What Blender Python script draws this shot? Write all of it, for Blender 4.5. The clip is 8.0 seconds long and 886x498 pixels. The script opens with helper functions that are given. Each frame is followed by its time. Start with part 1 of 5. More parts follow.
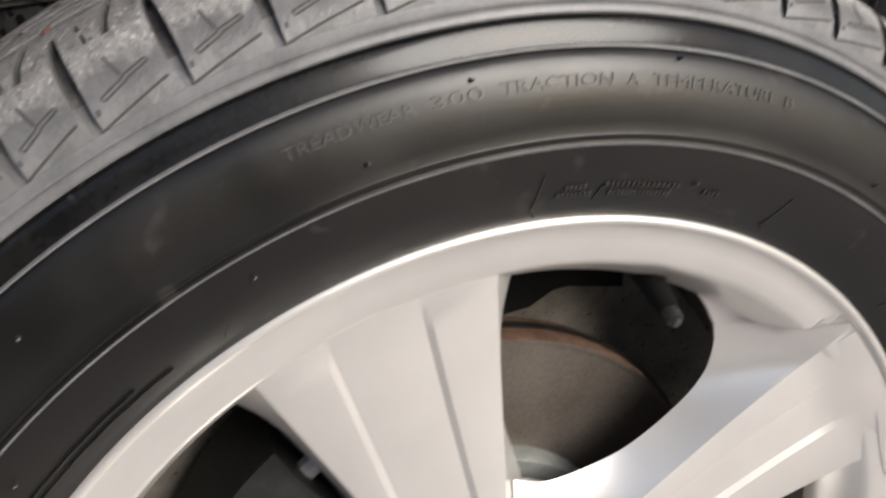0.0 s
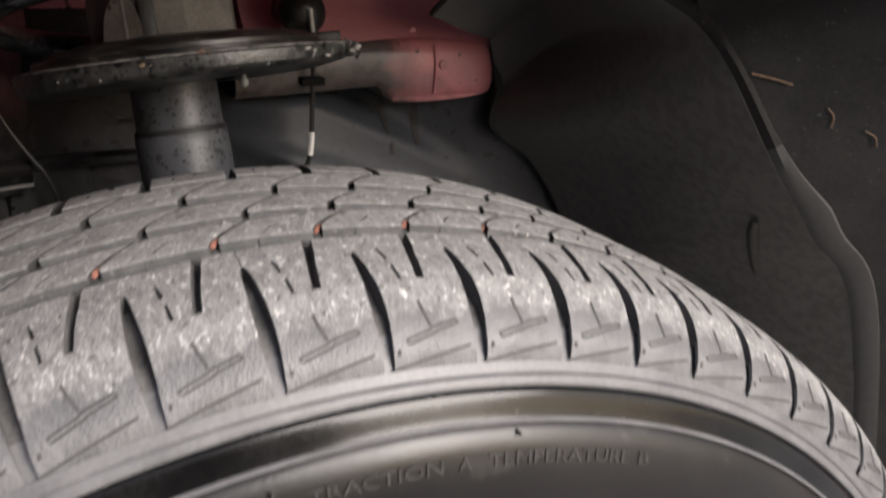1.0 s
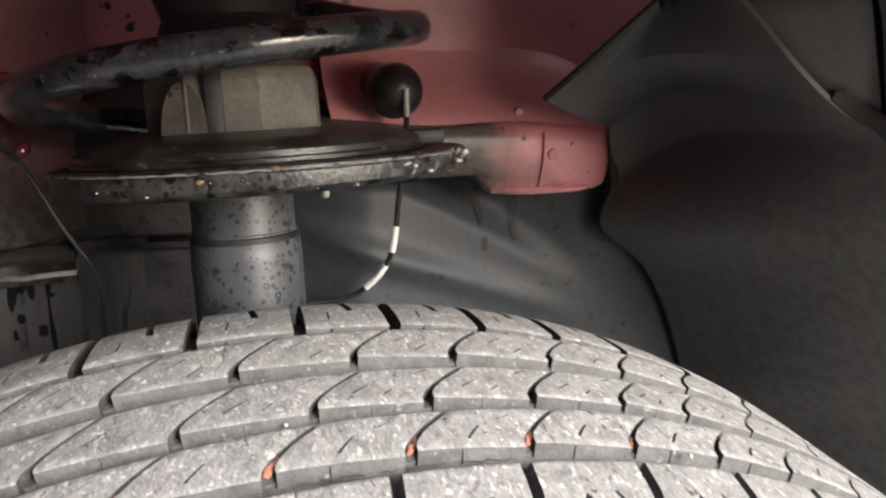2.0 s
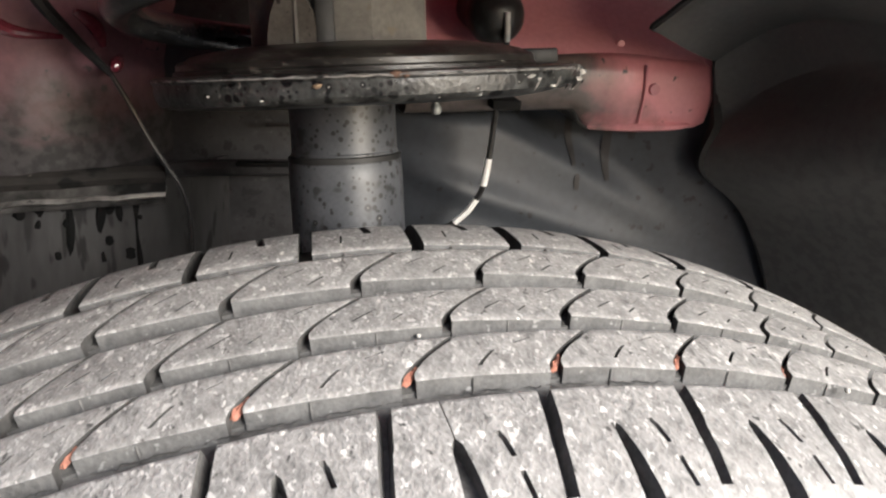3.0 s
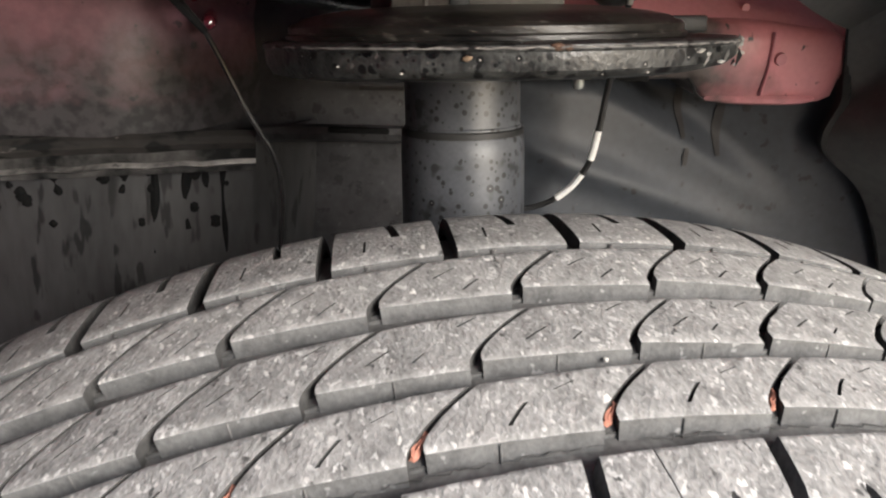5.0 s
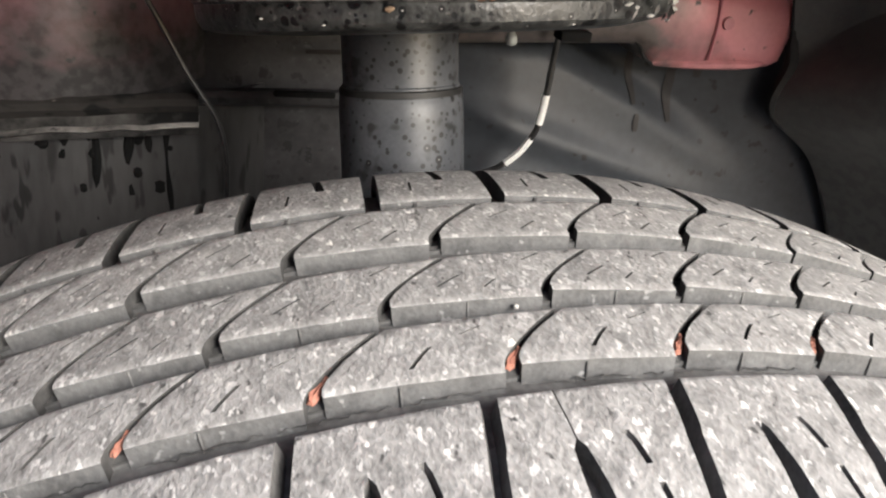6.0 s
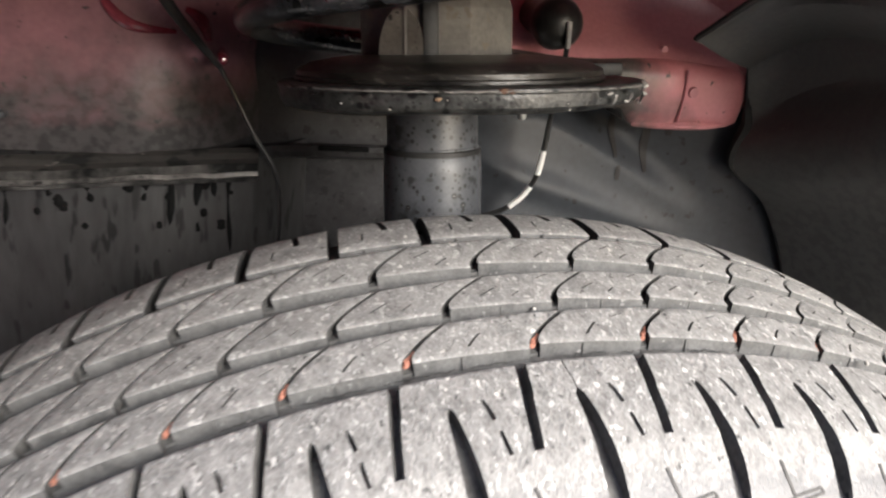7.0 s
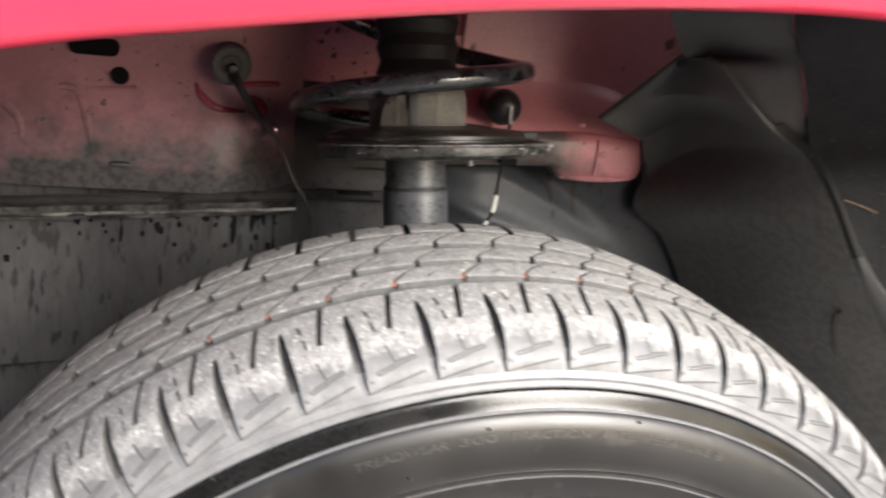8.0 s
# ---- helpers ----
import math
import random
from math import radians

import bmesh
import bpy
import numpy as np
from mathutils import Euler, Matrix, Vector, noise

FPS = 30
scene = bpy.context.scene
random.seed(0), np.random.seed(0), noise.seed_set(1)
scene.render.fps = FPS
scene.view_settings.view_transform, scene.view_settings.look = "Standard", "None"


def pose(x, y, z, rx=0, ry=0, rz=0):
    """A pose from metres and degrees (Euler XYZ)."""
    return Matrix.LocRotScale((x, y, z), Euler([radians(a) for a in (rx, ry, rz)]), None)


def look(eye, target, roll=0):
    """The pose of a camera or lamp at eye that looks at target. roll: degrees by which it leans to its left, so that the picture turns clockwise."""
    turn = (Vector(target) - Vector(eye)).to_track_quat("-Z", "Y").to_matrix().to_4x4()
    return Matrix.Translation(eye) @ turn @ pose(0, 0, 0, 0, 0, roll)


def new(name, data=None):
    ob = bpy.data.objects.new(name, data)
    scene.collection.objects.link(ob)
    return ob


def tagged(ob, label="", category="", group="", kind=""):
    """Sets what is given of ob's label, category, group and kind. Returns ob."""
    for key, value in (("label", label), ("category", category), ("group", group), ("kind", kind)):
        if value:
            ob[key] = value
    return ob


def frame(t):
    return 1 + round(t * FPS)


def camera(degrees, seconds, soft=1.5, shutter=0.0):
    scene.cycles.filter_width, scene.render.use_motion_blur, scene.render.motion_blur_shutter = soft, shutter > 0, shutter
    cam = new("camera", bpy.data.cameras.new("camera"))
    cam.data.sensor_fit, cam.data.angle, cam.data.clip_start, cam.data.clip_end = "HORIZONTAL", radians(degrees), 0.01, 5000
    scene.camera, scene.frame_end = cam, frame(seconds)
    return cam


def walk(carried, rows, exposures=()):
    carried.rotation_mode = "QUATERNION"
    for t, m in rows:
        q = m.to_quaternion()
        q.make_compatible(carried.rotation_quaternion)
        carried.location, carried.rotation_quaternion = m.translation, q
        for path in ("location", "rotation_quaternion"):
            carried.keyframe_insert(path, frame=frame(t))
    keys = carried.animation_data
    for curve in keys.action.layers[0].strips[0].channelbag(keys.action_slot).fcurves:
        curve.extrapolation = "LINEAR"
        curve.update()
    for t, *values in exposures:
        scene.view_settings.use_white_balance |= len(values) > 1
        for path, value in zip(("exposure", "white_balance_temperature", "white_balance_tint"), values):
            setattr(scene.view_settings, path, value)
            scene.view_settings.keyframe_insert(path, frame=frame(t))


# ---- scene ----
cam = camera(55.1, 8.0, soft=2.2, shutter=0.3)
HUB = 0.3201          # height of the wheel's axle over the ground; the rows below are from the axle
ROWS = [
    (0.0, -0.1204, -0.2465, 0.3241, 66.69, 0.98, -19.12),
    (0.3, -0.1067, -0.2434, 0.3435, 68.81, -0.38, -22.42),
    (0.5, -0.0917, -0.2386, 0.3619, 69.86, -0.93, -23.77),
    (0.6, -0.0856, -0.2341, 0.3677, 70.85, -0.80, -24.51),
    (1.0, -0.0673, -0.1961, 0.4031, 70.34, -1.34, -23.65),
    (1.2, -0.0573, -0.1734, 0.4148, 71.01, -1.96, -22.79),
    (2.3, -0.0532, -0.0989, 0.4219, 71.83, -4.44, -16.95),
    (2.5, -0.0624, -0.0957, 0.4179, 71.06, -4.83, -16.15),
    (3.0, -0.0702, -0.0950, 0.4038, 68.93, -4.67, -14.74),
    (3.5, -0.0778, -0.0973, 0.4044, 67.81, -4.85, -13.83),
    (4.0, -0.0929, -0.0953, 0.4022, 67.38, -5.10, -12.93),
    (4.2, -0.0975, -0.0946, 0.4023, 67.17, -4.67, -12.48),
    (5.3, -0.0884, -0.0542, 0.4004, 64.93, -5.81, -11.83),
    (5.5, -0.0849, -0.0558, 0.3954, 64.69, -6.00, -12.35),
    (6.0, -0.0800, -0.0649, 0.3967, 64.23, -5.90, -13.39),
    (6.5, -0.0873, -0.0831, 0.4055, 64.90, -6.25, -13.97),
    (7.0, -0.1145, -0.1298, 0.4241, 66.81, -6.54, -14.14),
    (7.5, -0.1620, -0.2221, 0.4384, 69.52, -6.38, -13.28),
    (7.8, -0.1675, -0.2829, 0.4507, 71.08, -6.19, -12.96),
    (8.0, -0.1509, -0.3179, 0.4526, 72.25, -6.70, -14.09),
]
EXPOSURES = [(0.0, 0.06, 6600, 10), (0.6, 0.15, 6640, 11), (1.0, 0.33, 6620, 14), (1.2, 0.44, 6620, 14), (2.3, 1.46, 6570, 10), (2.6, 1.4, 6570, 10), (3.0, 1.27, 6570, 10), (3.5, 1.05, 6570, 10), (4.2, 1.05, 6570, 10), (5.5, 1.32, 6570, 10), (6.0, 1.27, 6570, 10), (6.5, 1.1, 6570, 10), (7.0, 1.24, 6540, 10), (8.0, 1.3, 6540, 10)]      # seconds, stops, kelvin, tint
walk(cam, [(t, pose(x, y, z + HUB, rx, ry, rz)) for t, x, y, z, rx, ry, rz in ROWS], EXPOSURES)

# ---- light: bright overcast daylight from the open side of the wheel arch ----
world = bpy.data.worlds.new("overcast_sky")
scene.world = world
world.use_nodes = True
wn, wl = world.node_tree.nodes, world.node_tree.links
sky = wn.new("ShaderNodeTexSky")
sky.sky_type, sky.sun_disc = "NISHITA", False
sky.sun_elevation, sky.sun_rotation = radians(29), radians(153)
sky.air_density, sky.dust_density = 1.0, 2.8
wl.new(sky.outputs[0], wn["Background"].inputs[0])
wn["Background"].inputs[1].default_value = 0.15
sun = new("sun", bpy.data.lights.new("sun", "SUN"))
sun.data.energy, sun.data.angle, sun.data.color = 3.65, radians(34), (1.0, 0.985, 0.962)
sun.matrix_world = look((1.3, -2.55, 2.2), (0, 0, 0.6))


# ---- materials ----
def material(name, low, high, rough=0.6, metal=0.0, scale=30.0, grain=400.0, bump=0.15, spots=None, coat=0.0,
             stretch=(1, 1, 1), contrast=0.25, rough_var=0.12, grain_mix=0.35, depth=0.001, vary=0.0, spec=0.5, turn=0.0, dots=()):
    """A surface with broad variation from low to high, fine grain, uneven gloss and relief.
    spots: (colour, size per metre, share) of speckles; dots: (colour, cells per metre, greatest radius in cells) of round specks."""
    m = bpy.data.materials.new(name)
    m.use_nodes = True
    n, l = m.node_tree.nodes, m.node_tree.links
    b = n["Principled BSDF"]
    co = n.new("ShaderNodeTexCoord")
    mp = n.new("ShaderNodeMapping")
    mp.inputs["Scale"].default_value = stretch
    mp.inputs["Rotation"].default_value = (0, 0, radians(turn))
    l.new(co.outputs["Object"], mp.inputs[0])
    src = mp.outputs[0]
    if vary:
        info = n.new("ShaderNodeObjectInfo")
        add = n.new("ShaderNodeVectorMath")
        add.operation = "MULTIPLY_ADD"
        add.inputs[1].default_value = (7, 5, 3)
        l.new(info.outputs["Random"], add.inputs[0])
        l.new(src, add.inputs[2])
        src = add.outputs[0]
    big, fine = n.new("ShaderNodeTexNoise"), n.new("ShaderNodeTexNoise")
    big.inputs["Scale"].default_value, big.inputs["Detail"].default_value = scale, 5
    fine.inputs["Scale"].default_value, fine.inputs["Detail"].default_value = grain, 3
    l.new(src, big.inputs[0]), l.new(src, fine.inputs[0])
    mixf = n.new("ShaderNodeMix")
    mixf.inputs[0].default_value = grain_mix
    l.new(big.outputs["Fac"], mixf.inputs[2]), l.new(fine.outputs["Fac"], mixf.inputs[3])
    ramp = n.new("ShaderNodeValToRGB")
    ramp.color_ramp.elements[0].position, ramp.color_ramp.elements[1].position = 0.5 - contrast / 2, 0.5 + contrast / 2
    ramp.color_ramp.elements[0].color, ramp.color_ramp.elements[1].color = (*low, 1), (*high, 1)
    l.new(mixf.outputs[0], ramp.inputs[0])
    colour = ramp.outputs[0]
    for col, size, share in spots or ():
        v = n.new("ShaderNodeTexNoise")
        v.inputs["Scale"].default_value, v.inputs["Detail"].default_value, v.inputs["Roughness"].default_value = size, 2, 0.6
        l.new(src, v.inputs[0])
        step = n.new("ShaderNodeMapRange")
        step.inputs[1].default_value, step.inputs[2].default_value = 1 - share - 0.04, 1 - share + 0.02
        l.new(v.outputs["Fac"], step.inputs[0])
        mc = n.new("ShaderNodeMix")
        mc.data_type = "RGBA"
        l.new(step.outputs[0], mc.inputs[0]), l.new(colour, mc.inputs[6])
        mc.inputs[7].default_value = (*col, 1)
        colour = mc.outputs[2]
    for col, size, reach in dots:
        v = n.new("ShaderNodeTexVoronoi")
        v.inputs["Scale"].default_value = size
        l.new(src, v.inputs[0])
        tint = n.new("ShaderNodeSeparateColor")
        l.new(v.outputs["Color"], tint.inputs[0])
        gap = n.new("ShaderNodeMath")
        gap.operation = "MULTIPLY_ADD"
        gap.inputs[1].default_value = -reach
        l.new(tint.outputs[0], gap.inputs[0]), l.new(v.outputs["Distance"], gap.inputs[2])
        step = n.new("ShaderNodeMapRange")
        step.inputs[1].default_value, step.inputs[2].default_value = 0.0, -0.05
        l.new(gap.outputs[0], step.inputs[0])
        mc = n.new("ShaderNodeMix")
        mc.data_type = "RGBA"
        l.new(step.outputs[0], mc.inputs[0]), l.new(colour, mc.inputs[6])
        mc.inputs[7].default_value = (*col, 1)
        colour = mc.outputs[2]
    l.new(colour, b.inputs["Base Color"])
    rr = n.new("ShaderNodeMapRange")
    rr.inputs[3].default_value, rr.inputs[4].default_value = max(0.03, rough - rough_var), min(1, rough + rough_var)
    l.new(big.outputs["Fac"], rr.inputs[0]), l.new(rr.outputs[0], b.inputs["Roughness"])
    b.inputs["Metallic"].default_value, b.inputs["Coat Weight"].default_value = metal, coat
    b.inputs["Specular IOR Level"].default_value = spec
    b.inputs["Coat Roughness"].default_value = 0.08
    if bump:
        bp = n.new("ShaderNodeBump")
        bp.inputs["Strength"].default_value, bp.inputs["Distance"].default_value = bump, depth
        l.new(mixf.outputs[0], bp.inputs["Height"]), l.new(bp.outputs[0], b.inputs["Normal"])
    return m


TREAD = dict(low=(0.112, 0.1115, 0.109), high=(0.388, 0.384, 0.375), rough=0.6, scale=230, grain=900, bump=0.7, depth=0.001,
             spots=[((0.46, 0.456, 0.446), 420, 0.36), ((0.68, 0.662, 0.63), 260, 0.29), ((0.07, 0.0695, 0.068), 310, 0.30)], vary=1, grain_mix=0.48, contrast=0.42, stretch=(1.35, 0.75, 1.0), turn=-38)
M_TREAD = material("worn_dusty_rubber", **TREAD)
M_SHOULDER = material("scuffed_shoulder_and_glint", (0.10, 0.10, 0.102), (0.19, 0.19, 0.192), 0.42, scale=60, grain=600, bump=0.3, depth=0.0004, vary=1, spec=0.5, contrast=0.4)
# groove, slot and flank rubbers are coloured darker than the tread tops
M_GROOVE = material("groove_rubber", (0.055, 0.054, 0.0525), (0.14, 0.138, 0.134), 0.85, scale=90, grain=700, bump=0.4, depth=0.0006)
M_SLOT = material("dark_slot_rubber", (0.020, 0.0197, 0.0192), (0.062, 0.061, 0.059), 0.8, scale=120, grain=700, bump=0.4, depth=0.0006)
M_WALL = material("sidewall_rubber", (0.005, 0.0047, 0.0044), (0.0135, 0.0126, 0.0115), 0.36, spec=0.45, scale=25, grain=700, bump=0.25, depth=0.0006, contrast=0.4, rough_var=0.2, spots=[((0.024, 0.0225, 0.021), 70, 0.31)])
M_BAND = material("polished_rubber_band", (0.004, 0.004, 0.004), (0.012, 0.0117, 0.0113), 0.17, scale=45, grain=500, bump=0.08, depth=0.0003, rough_var=0.08, spec=0.3, spots=[((0.04, 0.0385, 0.036), 140, 0.29)])
M_LETTER = material("raised_letter_rubber", (0.02, 0.0193, 0.0185), (0.045, 0.043, 0.0415), 0.4, scale=300, grain=900, bump=0.2, depth=0.0003)
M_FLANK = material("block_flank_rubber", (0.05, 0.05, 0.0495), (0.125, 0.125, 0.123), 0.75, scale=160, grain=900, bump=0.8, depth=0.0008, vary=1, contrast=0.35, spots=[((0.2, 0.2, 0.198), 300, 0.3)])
M_LINE = material("painted_groove_line", (0.05, 0.049, 0.048), (0.08, 0.078, 0.076), 0.8, scale=300, bump=0)
M_MARK = material("faded_orange_paint", (0.16, 0.065, 0.046), (0.42, 0.18, 0.125), 0.75, scale=420, grain=1800, bump=0.5, contrast=0.6, vary=1, spots=[((0.12, 0.09, 0.08), 700, 0.34)])
M_STONE = material("pale_grit", (0.3, 0.285, 0.26), (0.48, 0.465, 0.44), 0.7, scale=500, bump=0.4)
M_ALLOY = material("silver_alloy_paint", (0.72, 0.699, 0.672), (0.79, 0.768, 0.74), 0.34, metal=0.6, scale=20, grain=2500, bump=0.03, depth=0.0002, coat=0.3, rough_var=0.05)
M_BARREL = material("dusty_wheel_barrel", (0.1, 0.095, 0.09), (0.2, 0.19, 0.175), 0.6, metal=0.4, scale=30, bump=0.2)
M_DISC = material("brake_disc_iron", (0.07, 0.06, 0.052), (0.19, 0.163, 0.143), 0.42, metal=0.6, scale=18, grain=500, bump=0.3, contrast=0.5)
M_RUST = material("rusted_iron", (0.07, 0.04, 0.027), (0.17, 0.095, 0.06), 0.85, scale=140, grain=900, bump=0.5)
M_HAT = material("galvanised_hub", (0.2, 0.21, 0.2), (0.32, 0.33, 0.31), 0.55, metal=0.5, scale=60, bump=0.2)
M_SHIELD = material("dusty_splash_shield", (0.09, 0.082, 0.07), (0.21, 0.19, 0.165), 0.85, scale=70, grain=600, bump=0.4, contrast=0.4, spots=[((0.03, 0.027, 0.023), 260, 0.33)])
M_BLACK = material("black_rubber", (0.009, 0.009, 0.009), (0.022, 0.022, 0.0215), 0.55, scale=80, bump=0.2, spec=0.35)
# near-black paints the dark inside holes; tar, stem and bracket share it
M_GAP = material("void_black", (0.003, 0.003, 0.003), (0.007, 0.007, 0.007), 0.9, scale=80, bump=0.2, spec=0.15)
M_COIL = material("black_coil_enamel", (0.010, 0.011, 0.013), (0.055, 0.058, 0.064), 0.17, scale=90, grain=500, bump=0.6, contrast=0.35, coat=0.5, rough_var=0.1,
                  spots=[((0.17, 0.165, 0.155), 420, 0.29), ((0.004, 0.004, 0.004), 110, 0.42)])
M_SEAT = material("chipped_black_steel", (0.008, 0.0083, 0.008), (0.062, 0.063, 0.06), 0.36, scale=170, grain=700, bump=0.5, contrast=0.3, spec=0.5, depth=0.0012,
                  spots=[((0.11, 0.108, 0.1), 240, 0.33), ((0.16, 0.08, 0.04), 300, 0.25)],
                  dots=[((0.002, 0.002, 0.002), 230, 0.55), ((0.003, 0.003, 0.003), 420, 0.52), ((0.42, 0.41, 0.385), 420, 0.15)])
M_PAD = material("dirty_black_pad", (0.005, 0.005, 0.005), (0.034, 0.031, 0.027), 0.34, scale=110, grain=420, bump=0.5, contrast=0.3, spec=0.45, depth=0.0015, stretch=(0.5, 0.5, 2.2), spots=[((0.09, 0.083, 0.07), 150, 0.33), ((0.15, 0.14, 0.125), 420, 0.28)])
M_TUBE = material("grey_strut_paint", (0.036, 0.0385, 0.043), (0.082, 0.087, 0.095), 0.44, scale=50, grain=700, bump=0.12, contrast=0.5,
                  spots=[((0.02, 0.021, 0.022), 90, 0.34)], dots=[((0.008, 0.008, 0.008), 230, 0.36), ((0.010, 0.010, 0.010), 400, 0.44), ((0.25, 0.245, 0.23), 230, 0.1)])
M_BUMP = material("beige_foam", (0.075, 0.07, 0.0615), (0.19, 0.179, 0.158), 0.7, scale=42, grain=500, bump=0.3, contrast=0.4, spots=[((0.14, 0.12, 0.09), 110, 0.36), ((0.10, 0.088, 0.07), 330, 0.3)])
M_PANEL = material("dirty_grey_seam_coat", (0.016, 0.0185, 0.0222), (0.049, 0.0562, 0.0665), 0.6, scale=11, grain=220, bump=0.3, contrast=0.6,
                   spots=[((0.012, 0.012, 0.012), 120, 0.31)], dots=[((0.010, 0.010, 0.011), 75, 0.14), ((0.09, 0.09, 0.088), 120, 0.06)])
M_STAIN = material("brown_run_off_stain", (0.017, 0.0155, 0.015), (0.040, 0.037, 0.036), 0.7, scale=120, grain=400, bump=0.3, contrast=0.5)
M_RECESS = material("dirty_shaded_panel", (0.010, 0.010, 0.0108), (0.040, 0.0393, 0.042), 0.55, scale=34, grain=260, bump=0.4, contrast=0.35, spots=[((0.006, 0.006, 0.006), 130, 0.36), ((0.05, 0.049, 0.05), 260, 0.29)])
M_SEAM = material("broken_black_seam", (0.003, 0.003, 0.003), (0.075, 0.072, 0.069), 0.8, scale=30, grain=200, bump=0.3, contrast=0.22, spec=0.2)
M_SCUFF = material("scuffed_seam", (0.03, 0.029, 0.028), (0.36, 0.345, 0.325), 0.5, scale=26, grain=260, bump=0.4, contrast=0.3, spots=[((0.012, 0.012, 0.012), 130, 0.36)])
M_LEDGE = material("dirt_covered_ledge", (0.011, 0.0104, 0.0098), (0.036, 0.0332, 0.0314), 0.85, spec=0.2, scale=45, grain=260, bump=0.4, contrast=0.4, stretch=(0.5, 1, 1), spots=[((0.008, 0.008, 0.008), 110, 0.37), ((0.13, 0.12, 0.11), 210, 0.26)])
M_STREAK = material("drip_stained_panel", (0.014, 0.014, 0.0142), (0.047, 0.0468, 0.0475), 0.5, scale=20, grain=160, bump=0.2, contrast=0.4, stretch=(1.5, 1.5, 0.35),
                    spots=[((0.007, 0.007, 0.007), 120, 0.38), ((0.008, 0.008, 0.008), 60, 0.335)])
M_RED_IN = material("dusty_red_primer", (0.44, 0.17, 0.195), (0.70, 0.335, 0.36), 0.4, scale=12, grain=350, bump=0.15, contrast=0.6,
                    spots=[((0.15, 0.078, 0.088), 40, 0.29)])
M_RED_GLOSS = material("wet_looking_red_paint", (0.15, 0.022, 0.036), (0.27, 0.05, 0.07), 0.14, scale=60, grain=400, bump=0.4, coat=0.6)
M_MAROON = material("dirty_shaded_red_paint", (0.28, 0.095, 0.12), (0.5, 0.18, 0.22), 0.42, scale=22, grain=300, bump=0.3, contrast=0.5, spots=[((0.02, 0.017, 0.018), 120, 0.36)])
M_RAIL = material("pale_red_rail_paint", (0.42, 0.14, 0.165), (0.55, 0.225, 0.25), 0.34, scale=16, grain=350, bump=0.12, contrast=0.6,
                  spots=[((0.16, 0.1, 0.095), 260, 0.26)])
M_RED = material("red_car_paint", (0.62, 0.022, 0.065), (0.66, 0.026, 0.072), 0.3, scale=12, grain=2500, bump=0.02, coat=1.0, rough_var=0.03)
M_LINER = material("dusty_black_plastic", (0.036, 0.035, 0.033), (0.096, 0.091, 0.084), 0.5, scale=16, grain=400, bump=0.25, contrast=0.5, spec=0.4,
                   spots=[((0.22, 0.21, 0.185), 460, 0.26)])
M_FLANGE = material("dusty_grey_flange", (0.04, 0.0395, 0.0385), (0.085, 0.0835, 0.081), 0.7, scale=12, grain=300, bump=0.3, contrast=0.6)
M_DUSTY = material("thick_grey_dust", (0.07, 0.068, 0.066), (0.13, 0.127, 0.122), 0.85, scale=18, grain=260, bump=0.3, contrast=0.6)
# darker copy of the liner plastic, shade of the outer shell put into colour
M_LINER_SHADED = material("shaded_black_plastic", (0.0095, 0.0095, 0.0092), (0.024, 0.0236, 0.0227), 0.55, scale=30, grain=400, bump=0.3, spec=0.3, spots=[((0.09, 0.086, 0.078), 420, 0.27)])
M_DARK = material("dark_underbody", (0.012, 0.012, 0.012), (0.03, 0.03, 0.03), 0.8, scale=25, bump=0.2)
M_WIRE = material("black_cable_sheath", (0.012, 0.012, 0.012), (0.025, 0.025, 0.025), 0.35, scale=200, bump=0.1)
M_WHITE = material("white_cable_paint", (0.7, 0.7, 0.68), (0.82, 0.82, 0.8), 0.5, scale=500, bump=0.1)
M_STEEL = material("dull_zinc", (0.4, 0.4, 0.39), (0.55, 0.55, 0.53), 0.4, metal=0.4, scale=120, bump=0.15)
M_TWIG = material("dry_straw", (0.13, 0.085, 0.05), (0.22, 0.155, 0.1), 0.8, scale=200, bump=0.2)
M_UNSEEN_WALL = material("dark_unseen_wall", (0.03, 0.03, 0.031), (0.06, 0.06, 0.061), 0.9, scale=4, grain=120, bump=0.3, depth=0.003)
M_GROUND = material("pale_concrete", (0.27, 0.271, 0.27), (0.4, 0.402, 0.4), 0.85, scale=3, grain=150, bump=0.3, depth=0.002,
                    spots=[((0.22, 0.22, 0.22), 9, 0.3)])



